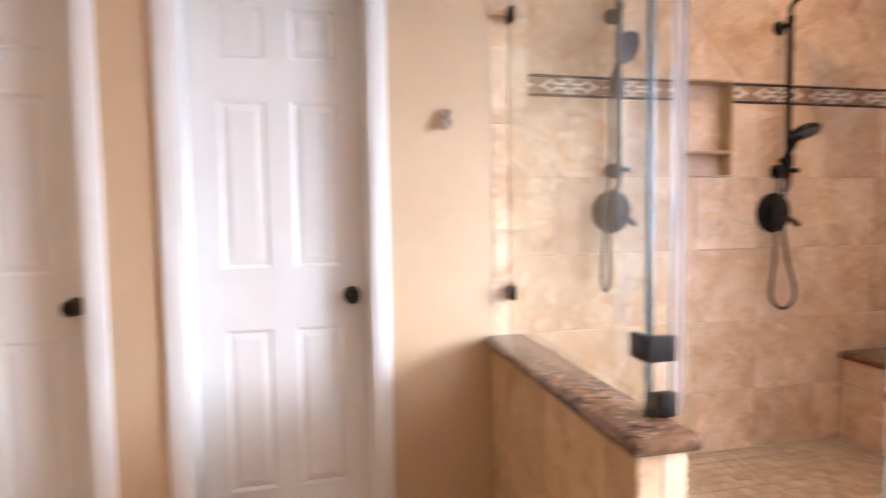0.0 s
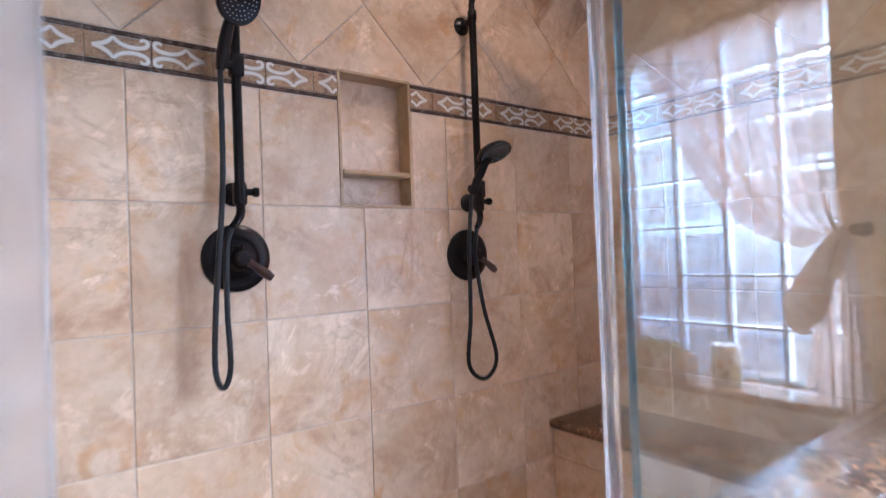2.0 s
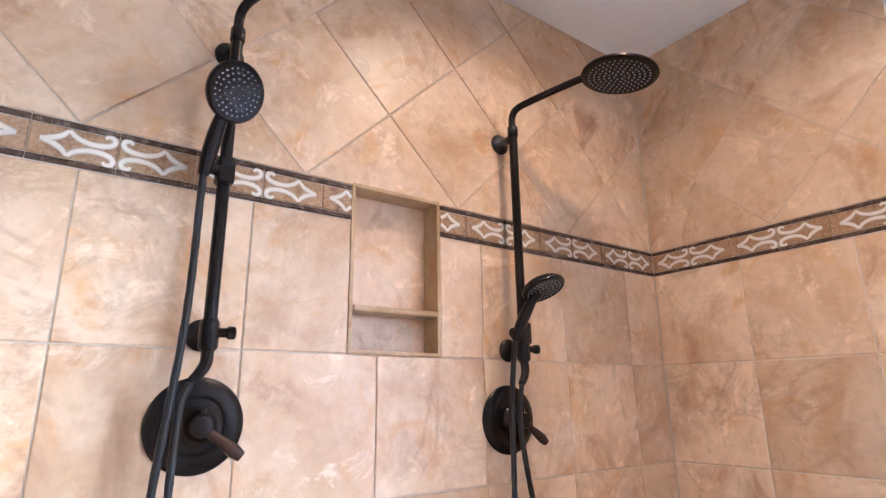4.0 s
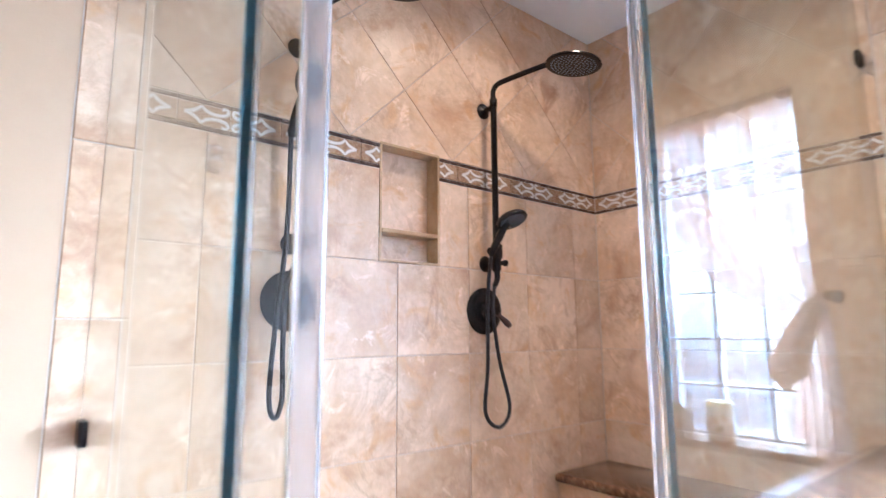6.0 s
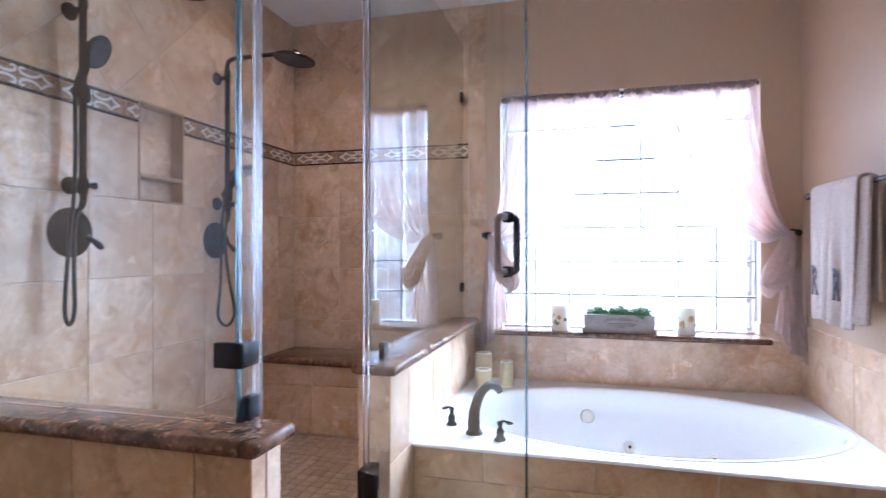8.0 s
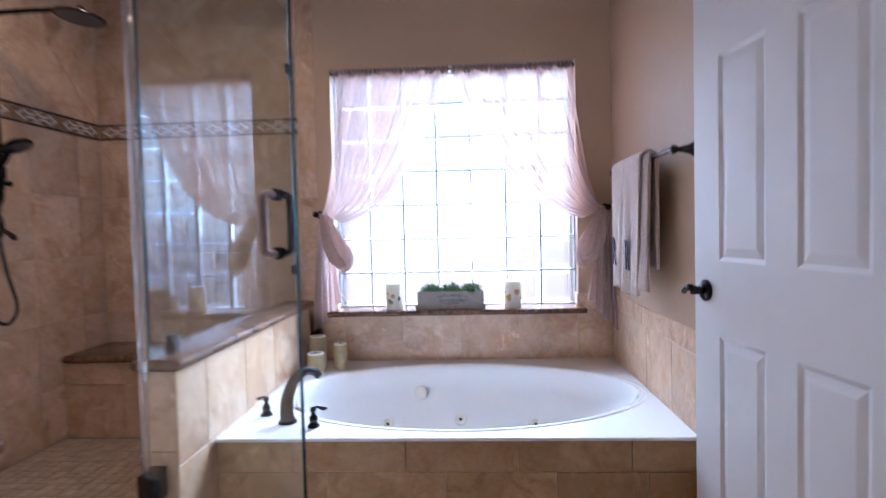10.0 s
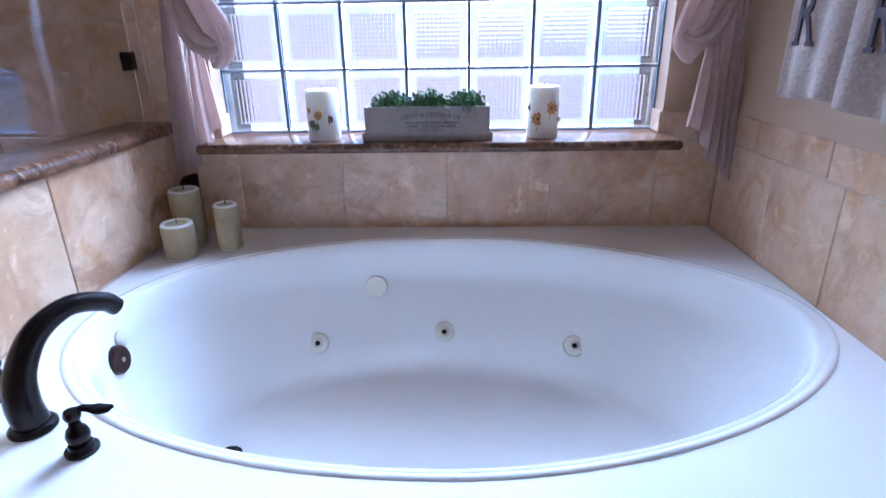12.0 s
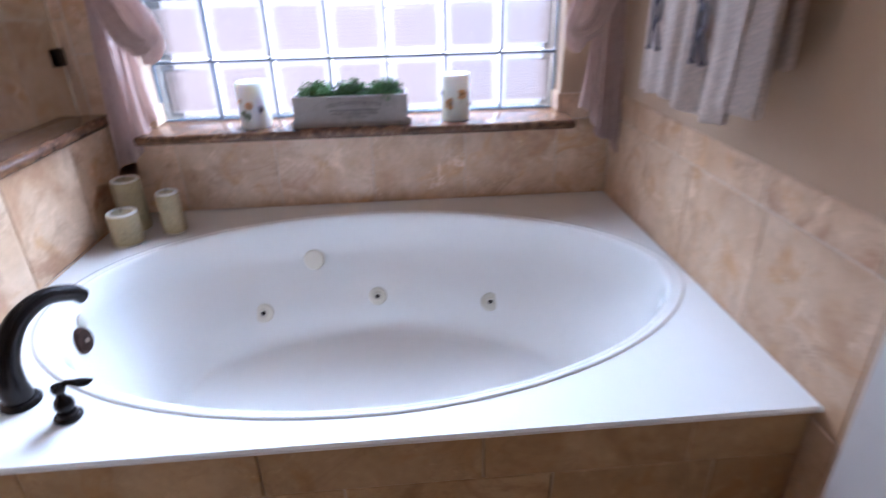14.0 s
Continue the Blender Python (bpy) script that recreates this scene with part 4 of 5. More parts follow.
def shower_column(x, hand, loop, label):
    base = Vector((x, YA, 1.48))
    t = thing("shower_column", base, label, "shower column", "shower columns on the tiled wall")
    yb = YA - 0.062
    part("lower_bracket", flange(x, 1.482), BRONZE, t)
    part("upper_bracket", flange(x, 2.098), BRONZE, t)
    part("riser", tube(bmesh.new(), [(x, yb, 1.455), (x, yb, 2.115)], 0.0125, 16), BRONZE, t)
    ar = Vector((0.46, -0.89, 0)).normalized()
    s = Vector((x, yb, 2.115))
    pts = smooth_line([s, s + Vector((0, 0, 0.045)), s + ar * 0.016 + Vector((0, 0, 0.072)), s + ar * 0.06 + Vector((0, 0, 0.086)), s + ar * 0.19 + Vector((0, 0, 0.112)), s + ar * 0.318 + Vector((0, 0, 0.130))], 6)
    part("arm", tube(bmesh.new(), pts, 0.0105, 14), BRONZE, t)
    part("collar", lathe(bmesh.new(), [(0.0145, 0), (0.0155, 0.003), (0.0155, 0.028), (0.0145, 0.031)], Matrix.Translation((x, yb, 2.10)), 20), BRONZE, t)
    e = s + ar * 0.318 + Vector((0, 0, 0.130))
    m = Matrix.Translation(e + Vector((0, 0, -0.012))) @ pose(0, 0, 0, 6, 4, 0)
    rh = part("rain_head", lathe(bmesh.new(), [(0, 0.028), (0.014, 0.026), (0.016, 0.006), (0.030, 0.0), (0.085, -0.010), (0.102, -0.018), (0.104, -0.024), (0.098, -0.027), (0.090, -0.0265), (0, -0.0265)], m, 40), BRONZE, t, "wide round rain shower head")
    bm = bmesh.new()
    for ring_ in range(1, 7):
        for k in range(6 * ring_):
            a = 2 * math.pi * k / (6 * ring_)
            lathe(bm, [(0.0024, -0.0262), (0.0018, -0.029), (0, -0.0292)], m @ Matrix.Translation((0.0135 * ring_ * math.cos(a), 0.0135 * ring_ * math.sin(a), 0)), 6)
    part("nozzles", bm, GREYPLASTIC, rh)
    # sliding holder with the hand shower
    hz, hd, tilt = hand
    sx = x - 0.042
    part("slider", boxed((x - 0.017, yb - 0.020, hz - 0.028), (x + 0.017, yb + 0.016, hz + 0.03), 0.007, 3), BRONZE, t)
    part("cradle", tube(bmesh.new(), [(x, yb - 0.004, hz), (sx - 0.004, yb - 0.012, hz)], 0.013, 14), BRONZE, t)
    o = Vector((sx, yb - 0.014, hz - 0.02))
    up, fr = Vector(hd).normalized(), Vector(tilt).normalized()
    pts = smooth_line([o, o + up * 0.05, o + up * 0.11 + fr * 0.006, o + up * 0.150 + fr * 0.016], 5)
    hs = part("hand_shower", tube(bmesh.new(), pts, [0.010, 0.0145, 0.0155, 0.013, 0.016], 16), BRONZE, t, "bronze hand shower with round spray face")
    m = facing(o + up * 0.176 + fr * 0.022, fr)
    part("spray_head", lathe(bmesh.new(), [(0, -0.018), (0.024, -0.016), (0.050, -0.004), (0.059, 0.006), (0.060, 0.014), (0.056, 0.019), (0.050, 0.017), (0, 0.017)], m, 36), BRONZE, hs)
    bm = bmesh.new()
    for r, n in ((0.013, 7), (0.025, 14), (0.036, 20), (0.045, 26)):
        for k in range(n):
            a = 2 * math.pi * k / n
            lathe(bm, [(0.0017, 0.0172), (0.0013, 0.0195), (0, 0.0198)], m @ Matrix.Translation((r * math.cos(a), r * math.sin(a), 0)), 6)
    part("spray_nozzles", bm, GREYPLASTIC, hs)
    # diverter under the lower bracket
    part("diverter", lathe(bmesh.new(), [(0.013, 0), (0.0175, 0.006), (0.0185, 0.03), (0.0175, 0.052), (0.0135, 0.06)], Matrix.Translation((x, yb, 1.448)), 20), BRONZE, t)
    part("diverter_knob", lathe(bmesh.new(), [(0.009, 0.012), (0.009, 0.03), (0.0125, 0.033), (0.0125, 0.044), (0.009, 0.047), (0, 0.048)], facing(Vector((x, yb, 1.482)), Vector((1, -0.25, 0))), 16), BRONZE, t)
    el = smooth_line([(x, yb, 1.455), (x - 0.001, yb - 0.004, 1.428), (x - 0.012, yb - 0.01, 1.408), (x - 0.026, yb - 0.014, 1.392)], 5)
    part("elbow", tube(bmesh.new(), el, [0.0115, 0.0115, 0.0105, 0.009], 14), BRONZE, t)
    # hose hanging in a loop
    pts = smooth_line([el[-1], *[Vector(q) for q in loop], o], 10)
    bm = bmesh.new()
    tube(bm, pts, [0.0068 + 0.0007 * (i % 2) for i in range(len(pts))], 10)
    part("hose", bm, RUBBER, t, "black ribbed metal hose hanging in a loop")
    return t


def valve(x, z, turn, label):
    t = thing("shower_valve", (x, YA, z), label, "shower valve", "shower valves on the tiled wall")
    m = facing(Vector((x, YA - 0.0005, z)), Vector((0, -1, 0)))
    part("plate", lathe(bmesh.new(), [(0.088, 0), (0.088, 0.004), (0.083, 0.009), (0.060, 0.014), (0.052, 0.013), (0.049, 0.010), (0.036, 0.010)], m, 48), BRONZE, t, "large round bronze valve plate")
    part("hub", lathe(bmesh.new(), [(0.036, 0.008), (0.035, 0.022), (0.027, 0.030), (0.022, 0.044), (0.022, 0.058), (0.017, 0.066), (0, 0.069)], m, 32), BRONZE, t)
    d = Vector((math.cos(turn), 0, math.sin(turn)))
    o = Vector((x, YA - 0.052, z))
    lev = smooth_line([o, o + d * 0.03 + Vector((0, -0.008, 0)), o + d * 0.06 + Vector((0, -0.014, 0)), o + d * 0.088 + Vector((0, -0.016, 0))], 5)
    part("lever", tube(bmesh.new(), lev, [0.012, 0.009, 0.0085, 0.011, 0.013, 0.010], 14), COPPER, t, "worn bronze lever")
    d2 = Vector((math.cos(turn + 2.1), 0, math.sin(turn + 2.1)))
    part("stop", tube(bmesh.new(), [o, o + d2 * 0.016, o + d2 * 0.034], [0.010, 0.008, 0.005], 12), BRONZE, t)
    return t


shower_column(1.268, (1.80, (0.12, -0.22, 1), (0.28, -0.80, -0.42)), [(1.228, YA - 0.075, 1.34), (1.226, YA - 0.072, 1.18), (1.230, YA - 0.07, 1.05), (1.212, YA - 0.07, 1.0), (1.194, YA - 0.07, 1.05), (1.200, YA - 0.075, 1.22), (1.222, YA - 0.08, 1.5)], "oil-rubbed bronze shower column with hand shower slid high")
shower_column(2.062, (1.522, (0.30, -0.30, 1), (0.06, -0.42, -0.90)), [(2.026, YA - 0.075, 1.30), (2.06, YA - 0.07, 1.12), (2.112, YA - 0.066, 0.95), (2.06, YA - 0.064, 0.885), (1.992, YA - 0.064, 0.94), (2.002, YA - 0.068, 1.10), (2.005, YA - 0.072, 1.35)], "oil-rubbed bronze shower column with hand shower slid low")
valve(1.272, 1.316, radians(-38), "round oil-rubbed bronze shower valve with lever")
valve(2.052, 1.302, radians(-40), "round oil-rubbed bronze shower valve with lever")


# ---- doors ----
def door_leaf_mesh(w, h, thick, name):
    """A six-panel moulded door leaf, hinge at x = 0, standing on z = 0, thin in y."""
    bm = boxed((0, -thick / 2 + 0.006, 0), (w, thick / 2 - 0.006, h))
    st, mu = 0.11 * w / 0.66, 0.095 * w / 0.66
    pw = (w - 2 * st - mu) / 2
    rows = [(0.22, 0.795), (1.01, 1.585), (1.725, 1.90)]
    for s in (1, -1):
        def put(lo, hi):
            y0, y1 = thick / 2 - 0.006, thick / 2
            box(bm, (lo[0], min(s * y0, s * y1), lo[1]), (hi[0], max(s * y0, s * y1), hi[1]))
        put((0, 0), (st, h)); put((w - st, 0), (w, h)); put((st + pw, 0), (st + pw + mu, h))
        zz = [0] + [z for r in rows for z in r] + [h]
        for a, b in zip(zz[::2], zz[1::2]):
            put((st, a), (st + pw, b)); put((st + pw + mu, a), (w - st, b))
        for px in (st, st + pw + mu):
            for a, b in rows:
                # moulded slope round a raised field
                y0, y1 = s * (thick / 2 - 0.006), s * (thick / 2 - 0.001)
                i0, i1 = 0.012, 0.036
                r0 = [bm.verts.new((px + sx, y0, z)) for sx, z in ((i0, a + i0), (pw - i0, a + i0), (pw - i0, b - i0), (i0, b - i0))]
                r1 = [bm.verts.new((px + sx, y1, z)) for sx, z in ((i1, a + i1), (pw - i1, a + i1), (pw - i1, b - i1), (i1, b - i1))]
                e0 = [bm.verts.new((px + sx, s * thick / 2, z)) for sx, z in ((0, a), (pw, a), (pw, b), (0, b))]
                for k in range(4):
                    j = (k + 1) % 4
                    bm.faces.new((r0[k], r0[j], r1[j], r1[k]))
                    bm.faces.new((e0[k], e0[j], r0[j], r0[k]))
                bm.faces.new(r1)
    me = mesh_from(name, bm)
    me.materials.append(WHITE)
    return me


def knob_bm(o, n):
    return lathe(bmesh.new(), [(0.031, 0), (0.031, 0.006), (0.024, 0.010), (0.011, 0.014), (0.011, 0.03), (0.02, 0.036), (0.027, 0.046), (0.027, 0.056), (0.02, 0.064), (0, 0.067)], facing(o, n), 26)


def closed_door(name, x0, x1, knob_right, label):
    w = x1 - x0 - 0.012
    d = new(name, door_leaf_mesh(w, DZ - ZF - 0.016, 0.035, name))
    d.location = (x0 + 0.006, YP + 0.115, ZF + 0.006)
    tagged(d, label, "door", kind="structure")
    kx = x1 - 0.066 if knob_right else x0 + 0.066
    part("door_knob", knob_bm(Vector((kx, YP + 0.115 - 0.0175, 1.03)), Vector((0, -1, 0))), BRONZE, d, "round dark bronze door knob")
    bm = bmesh.new()
    cw = 0.062
    for (a, b) in (((x0 - cw, 0), (x0 + 0.002, DZ + cw)), ((x1 - 0.002, 0), (x1 + cw, DZ + cw)), ((x0 + 0.0025, DZ - 0.002), (x1 - 0.0025, DZ + cw))):
        box(bm, (a[0], YP - 0.017, a[1]), (b[0], YP - 0.0005, b[1]), 0.005)
    for xx in (x0, x1):
        box(bm, (min(xx, xx + (0.012 if xx == x0 else -0.012)), YP + 0.0, 0), (max(xx, xx + (0.012 if xx == x0 else -0.012)), YP + 0.094, DZ))
    box(bm, (x0, YP, DZ - 0.012), (x1, YP + 0.094, DZ))
    solo(name.replace("door", "trim"), bm, WHITE, (x0, YP, 0), "white painted wooden door casing", "trim", kind="structure")


closed_door("door_1", D1X0, D1X1, True, "closed white six-panel interior door")
closed_door("door_2", D2X0, D2X1, True, "closed white six-panel interior door, narrow")

leaf = new("door_3", door_leaf_mesh(0.76, 2.02, 0.035, "door_3"))
tagged(leaf, "white six-panel door standing open beside the tub", "door", kind="structure")
lw = part("door_lever", lathe(bmesh.new(), [(0.032, 0), (0.032, 0.006), (0.025, 0.011), (0.012, 0.014), (0.012, 0.045), (0, 0.047)], facing(Vector((0.76 - 0.062, 0.0175, 0.92)), Vector((0, 1, 0))), 26), BRONZE, leaf, "dark bronze lever handle")
o = Vector((0.76 - 0.062, 0.06, 0.92))
part("lever", tube(bmesh.new(), smooth_line([o + Vector((0, -0.012, 0)), o + Vector((0.010, 0, 0.008)), o + Vector((0.03, 0.002, 0.004)), o + Vector((0.05, 0.0, -0.008)), o + Vector((0.06, -0.004, -0.006))], 5), [0.012, 0.011, 0.009, 0.008, 0.006], 12), BRONZE, lw)
leaf.matrix_world = pose(0.812, -0.546, ZF + 0.006, 0, 0, 7.8)

# nickel robe hook on the painted wall
HZ = 1.645
hook = thing("wall_hook", (0.534, YP, 1.62), "small shiny nickel double robe hook on the painted wall", "robe hook")
part("plate", boxed((0.518, YP - 0.006, HZ - 0.036), (0.550, YP - 0.0003, HZ + 0.036), 0.0025), NICKEL, hook)
for hz, hr, hl in ((HZ + 0.018, 0.016, 0.026), (HZ - 0.016, 0.020, 0.034)):
    part("knob", lathe(bmesh.new(), [(0.009, 0), (0.008, hl * 0.5), (hr * 0.85, hl * 0.68), (hr, hl * 0.82), (hr * 0.8, hl * 0.96), (0, hl)], facing(Vector((0.534, YP - 0.005, hz)), Vector((0, -1, 0))), 22), NICKEL, hook)

# recessed ceiling lights
for lx, ly, watts in LAMPS:
    t = thing("downlight", (lx, ly, CEIL - 0.012), "round white recessed ceiling light, lit warm", "ceiling light", "recessed ceiling lights")
    part("trim_ring", lathe(bmesh.new(), [(0.072, 0.0115), (0.092, 0.0115), (0.092, 0.006), (0.074, 0.0), (0.072, 0.004)], Matrix.Translation((lx, ly, CEIL - 0.012)), 28), WHITE, t)


# ---- curtains ----
def curtain(side):
    """side 1: tied towards +y, -1: towards -y."""
    yc = (WY0 + WY1) / 2
    yo = WY1 - 0.025 if side > 0 else WY0 + 0.02      # outer top corner
    yi = 0.365 if side > 0 else 0.345                 # inner top corner
    yt = 0.985 if side > 0 else -0.365                # tie
    t = thing("curtain", (XW - 0.05, yo, 0.75), "sheer rose voile curtain tied back in a knot beside the window", "curtain", "tied curtains at the tub window")
    bm = bmesh.new()
    NU, NV = 110, 60
    zt, zk = 2.085, 1.335
    g = []
    rnd = random.Random(5 + side)
    ph = [rnd.uniform(0, 6.28) for _ in range(4)]
    for j in range(NV + 1):
        v = j / NV
        row = []
        for i in range(NU + 1):
            u = i / NU
            top_y = yo + (yi - yo) * u
            tie_y = yt + (0.055 - 0.11 * u) * side * 0.9
            y = top_y + (tie_y - top_y) * (0.72 * v ** 1.4 + 0.28 * v ** 13)
            z = zt + (zk - 0.05 * u - zt) * v
            fold = 1.25 * math.sin(u * 46 + ph[0] + 1.2 * math.sin(2.2 * v + ph[1])) + 0.6 * math.sin(u * 89 + ph[2] + v * 2)
            amp = 0.014 + 0.012 * v + 0.008 * math.sin(u * 9 + ph[3])
            x = ww + 0.012 - 0.075 * v - amp * fold
            y += 0.004 * math.cos(u * 46 + ph[0]) * (1 - v)
            row.append(bm.verts.new((x, y, z)))
        g.append(row)
    for j in range(NV):
        for i in range(NU):
            bm.faces.new((g[j][i], g[j][i + 1], g[j + 1][i + 1], g[j + 1][i]))
    part("panel", bm, SHEER, t, "sheer voile panel swept to the tie")
    # gathered knot and tail
    zk = 1.32
    kx = XW - 0.075
    bm = bmesh.new()
    pts = smooth_line([(kx + 0.012, yt + side * 0.055, zk + 0.022), (kx - 0.004, yt + side * 0.035, zk - 0.03), (kx - 0.018, yt + side * 0.002, zk - 0.11), (kx - 0.026, yt - side * 0.030, zk - 0.18), (kx - 0.026, yt - side * 0.045, zk - 0.235), (kx - 0.018, yt - side * 0.040, zk - 0.268), (kx - 0.012, yt - side * 0.030, zk - 0.275)], 8)
    cloth_tube(bm, pts, [0.016, 0.028, 0.040, 0.050, 0.049, 0.036, 0.010], 5, 0.20, ph[0], twist=3.5)
    part("knot", bm, VOILE, t, "knotted gathered voile")
    bm = pleated(kx + 0.006, [(zk + 0.02, yt + side * 0.062, 0.020), (zk - 0.10, yt + side * 0.066, 0.042), (zk - 0.30, yt + side * 0.072, 0.066), (zk - 0.58, yt + side * 0.078, 0.096)], side, 3.5, 0.085, ph[1])
    part("tail", bm, VOILE, t, "hanging voile tail with a slanting hem")
    # a fold wrapped round the knot
    bm = bmesh.new()
    pts = smooth_line([(kx + 0.008, yt + side * 0.062, zk + 0.012), (kx - 0.030, yt + side * 0.045, zk - 0.05), (kx - 0.052, yt + side * 0.020, zk - 0.14), (kx - 0.058, yt - side * 0.015, zk - 0.215), (kx - 0.050, yt - side * 0.055, zk - 0.235), (kx - 0.022, yt - side * 0.085, zk - 0.215)], 8)
    cloth_tube(bm, pts, [0.012, 0.018, 0.022, 0.024, 0.020, 0.008], 4, 0.25, ph[3], twist=2.0)
    part("wrap", bm, VOILE, t, "folded voile wrap")
    # second, shorter tail
    bm = pleated(kx - 0.022, [(zk - 0.20, yt + side * 0.012, 0.034), (zk - 0.32, yt + side * 0.010, 0.062), (zk - 0.49, yt + side * 0.004, 0.088)], side, 2.5, 0.075, ph[2])
    part("tail", bm, VOILE, t, "short voile tail with a slanting hem")
    return t


def pleated(x, spine, side, waves, slant, phase):
    """A hanging length of cloth: a pleated sheet that widens downwards to a slanting hem; spine rows are height, middle, width."""
    NU, NV = 48, 30
    hs = [q[0] for q in spine][::-1]
    bm = bmesh.new()
    g = []
    for j in range(NV + 1):
        v = j / NV
        row = []
        for i in range(NU + 1):
            u = i / NU
            drop = slant * v * v * (u - 0.5) + 0.012 * v ** 3 * math.sin(u * 7 + phase)
            z = spine[0][0] + (spine[-1][0] - spine[0][0]) * v
            mid = float(np.interp(z, hs, [q[1] for q in spine][::-1]))
            wide = float(np.interp(z, hs, [q[2] for q in spine][::-1]))
            a = 2 * math.pi * waves * u + phase + 0.7 * math.sin(2.5 * v + phase)
            deep = 0.007 + 0.012 * v
            row.append(bm.verts.new((x - deep * (math.sin(a) + 0.35 * math.sin(2.3 * a + 1.1)), mid + side * (u - 0.5) * wide + 0.004 * math.cos(a), z - drop)))
        g.append(row)
    for j in range(NV):
        for i in range(NU):
            bm.faces.new((g[j][i], g[j][i + 1], g[j + 1][i + 1], g[j + 1][i]))
    return bm


def cloth_tube(bm, pts, radii, lobes, deep, phase, twist=0.0):
    """A gathered length of cloth: a tube with deep folds, open below."""
    n = len(pts)
    seg = 56
    rings = []
    for i, p in enumerate(pts):
        f = i / (n - 1)
        r = float(np.interp(f, np.linspace(0, 1, len(radii)), radii))
        d = (Vector(pts[min(i + 1, n - 1)]) - Vector(pts[max(i - 1, 0)])).normalized()
        side = Vector((1, 0, 0)) - d * d.x
        side.normalize()
        oth = d.cross(side)
        ring = []
        for k in range(seg):
            a = 2 * math.pi * k / seg
            rr = r * (1 + deep * math.sin(lobes * a + phase + twist * f + 1.2 * math.sin(2.2 * f + phase)) + 0.45 * deep * math.sin((2 * lobes + 1) * a + phase * 2 + f * 3) + 0.05 * math.sin(17 * a + 9 * f))
            ring.append(bm.verts.new(Vector(p) + rr * (0.55 * math.cos(a) * side + math.sin(a) * oth)))
        rings.append(ring)
    for a, b in zip(rings, rings[1:]):
        for k in range(seg):
            bm.faces.new((a[k], a[(k + 1) % seg], b[(k + 1) % seg], b[k]))
    bm.faces.new(rings[0])
    return bm


curtain(1)
curtain(-1)
rod = thing("curtain_rod", (ww + 0.01, WY0, 2.09), "tension rod with gathered rose voile header", "curtain rod")
bm = bmesh.new()
tube(bm, [(ww + 0.018, WY0 + 0.002, 2.092), (ww + 0.018, WY1 - 0.002, 2.092)], 0.010, 12)
part("rod", bm, BRONZE, rod)
bm = bmesh.new()
for k in range(2):
    y0, y1 = (WY0 + 0.012, 0.345) if k == 0 else (0.365, WY1 - 0.012)
    pts = [(ww + 0.018, y0 + (y1 - y0) * i / 90, 2.092) for i in range(91)]
    rr = [0.0185 + 0.0045 * math.sin(i * 1.9) + 0.002 * math.sin(i * 4.1) for i in range(91)]
    tube(bm, pts, rr, 12)
part("header", bm, SHADED_HEADER, rod, "ruched voile header on the rod")


def tieback(y, label):
    t = thing("tieback_hook", (XW, y, 1.335), label, "curtain tieback", "tieback hooks beside the window")
    o = Vector((XW, y, 1.335))
    n = Vector((-1, 0, 0))
    part("rose", lathe(bmesh.new(), [(0.022, 0), (0.022, 0.004), (0.014, 0.010), (0.008, 0.014)], facing(o + Vector((0, 0, 0)), n), 20), BRONZE, t)
    part("stem", lathe(bmesh.new(), [(0.008, 0.012), (0.007, 0.05), (0.010, 0.056), (0.007, 0.062), (0.012, 0.074), (0.017, 0.088), (0.014, 0.096), (0, 0.099)], facing(o, n), 18), BRONZE, t)


tieback(1.075, "dark bronze tieback knob holding the curtain")
tieback(-0.44, "dark bronze tieback knob holding the curtain")

# ---- towel bar and towels ----
zb, yb_ = 1.487, YR + 0.072
bar = thing("towel_bar", (2.1, YR, zb), "dark bronze towel bar with flared end posts", "towel bar")
part("rail", tube(bmesh.new(), [(1.70, yb_, zb), (2.50, yb_, zb)], 0.0085, 14), BRONZE, bar)
for x in (1.70, 2.50):
    part("post", lathe(bmesh.new(), [(0.027, 0), (0.025, 0.006), (0.016, 0.022), (0.010, 0.045), (0.009, 0.058), (0.013, 0.064), (0.016, 0.072), (0.013, 0.082), (0, 0.086)], facing(Vector((x, YR - 0.005, zb)), Vector((0, 1, 0))), 22), BRONZE, bar)


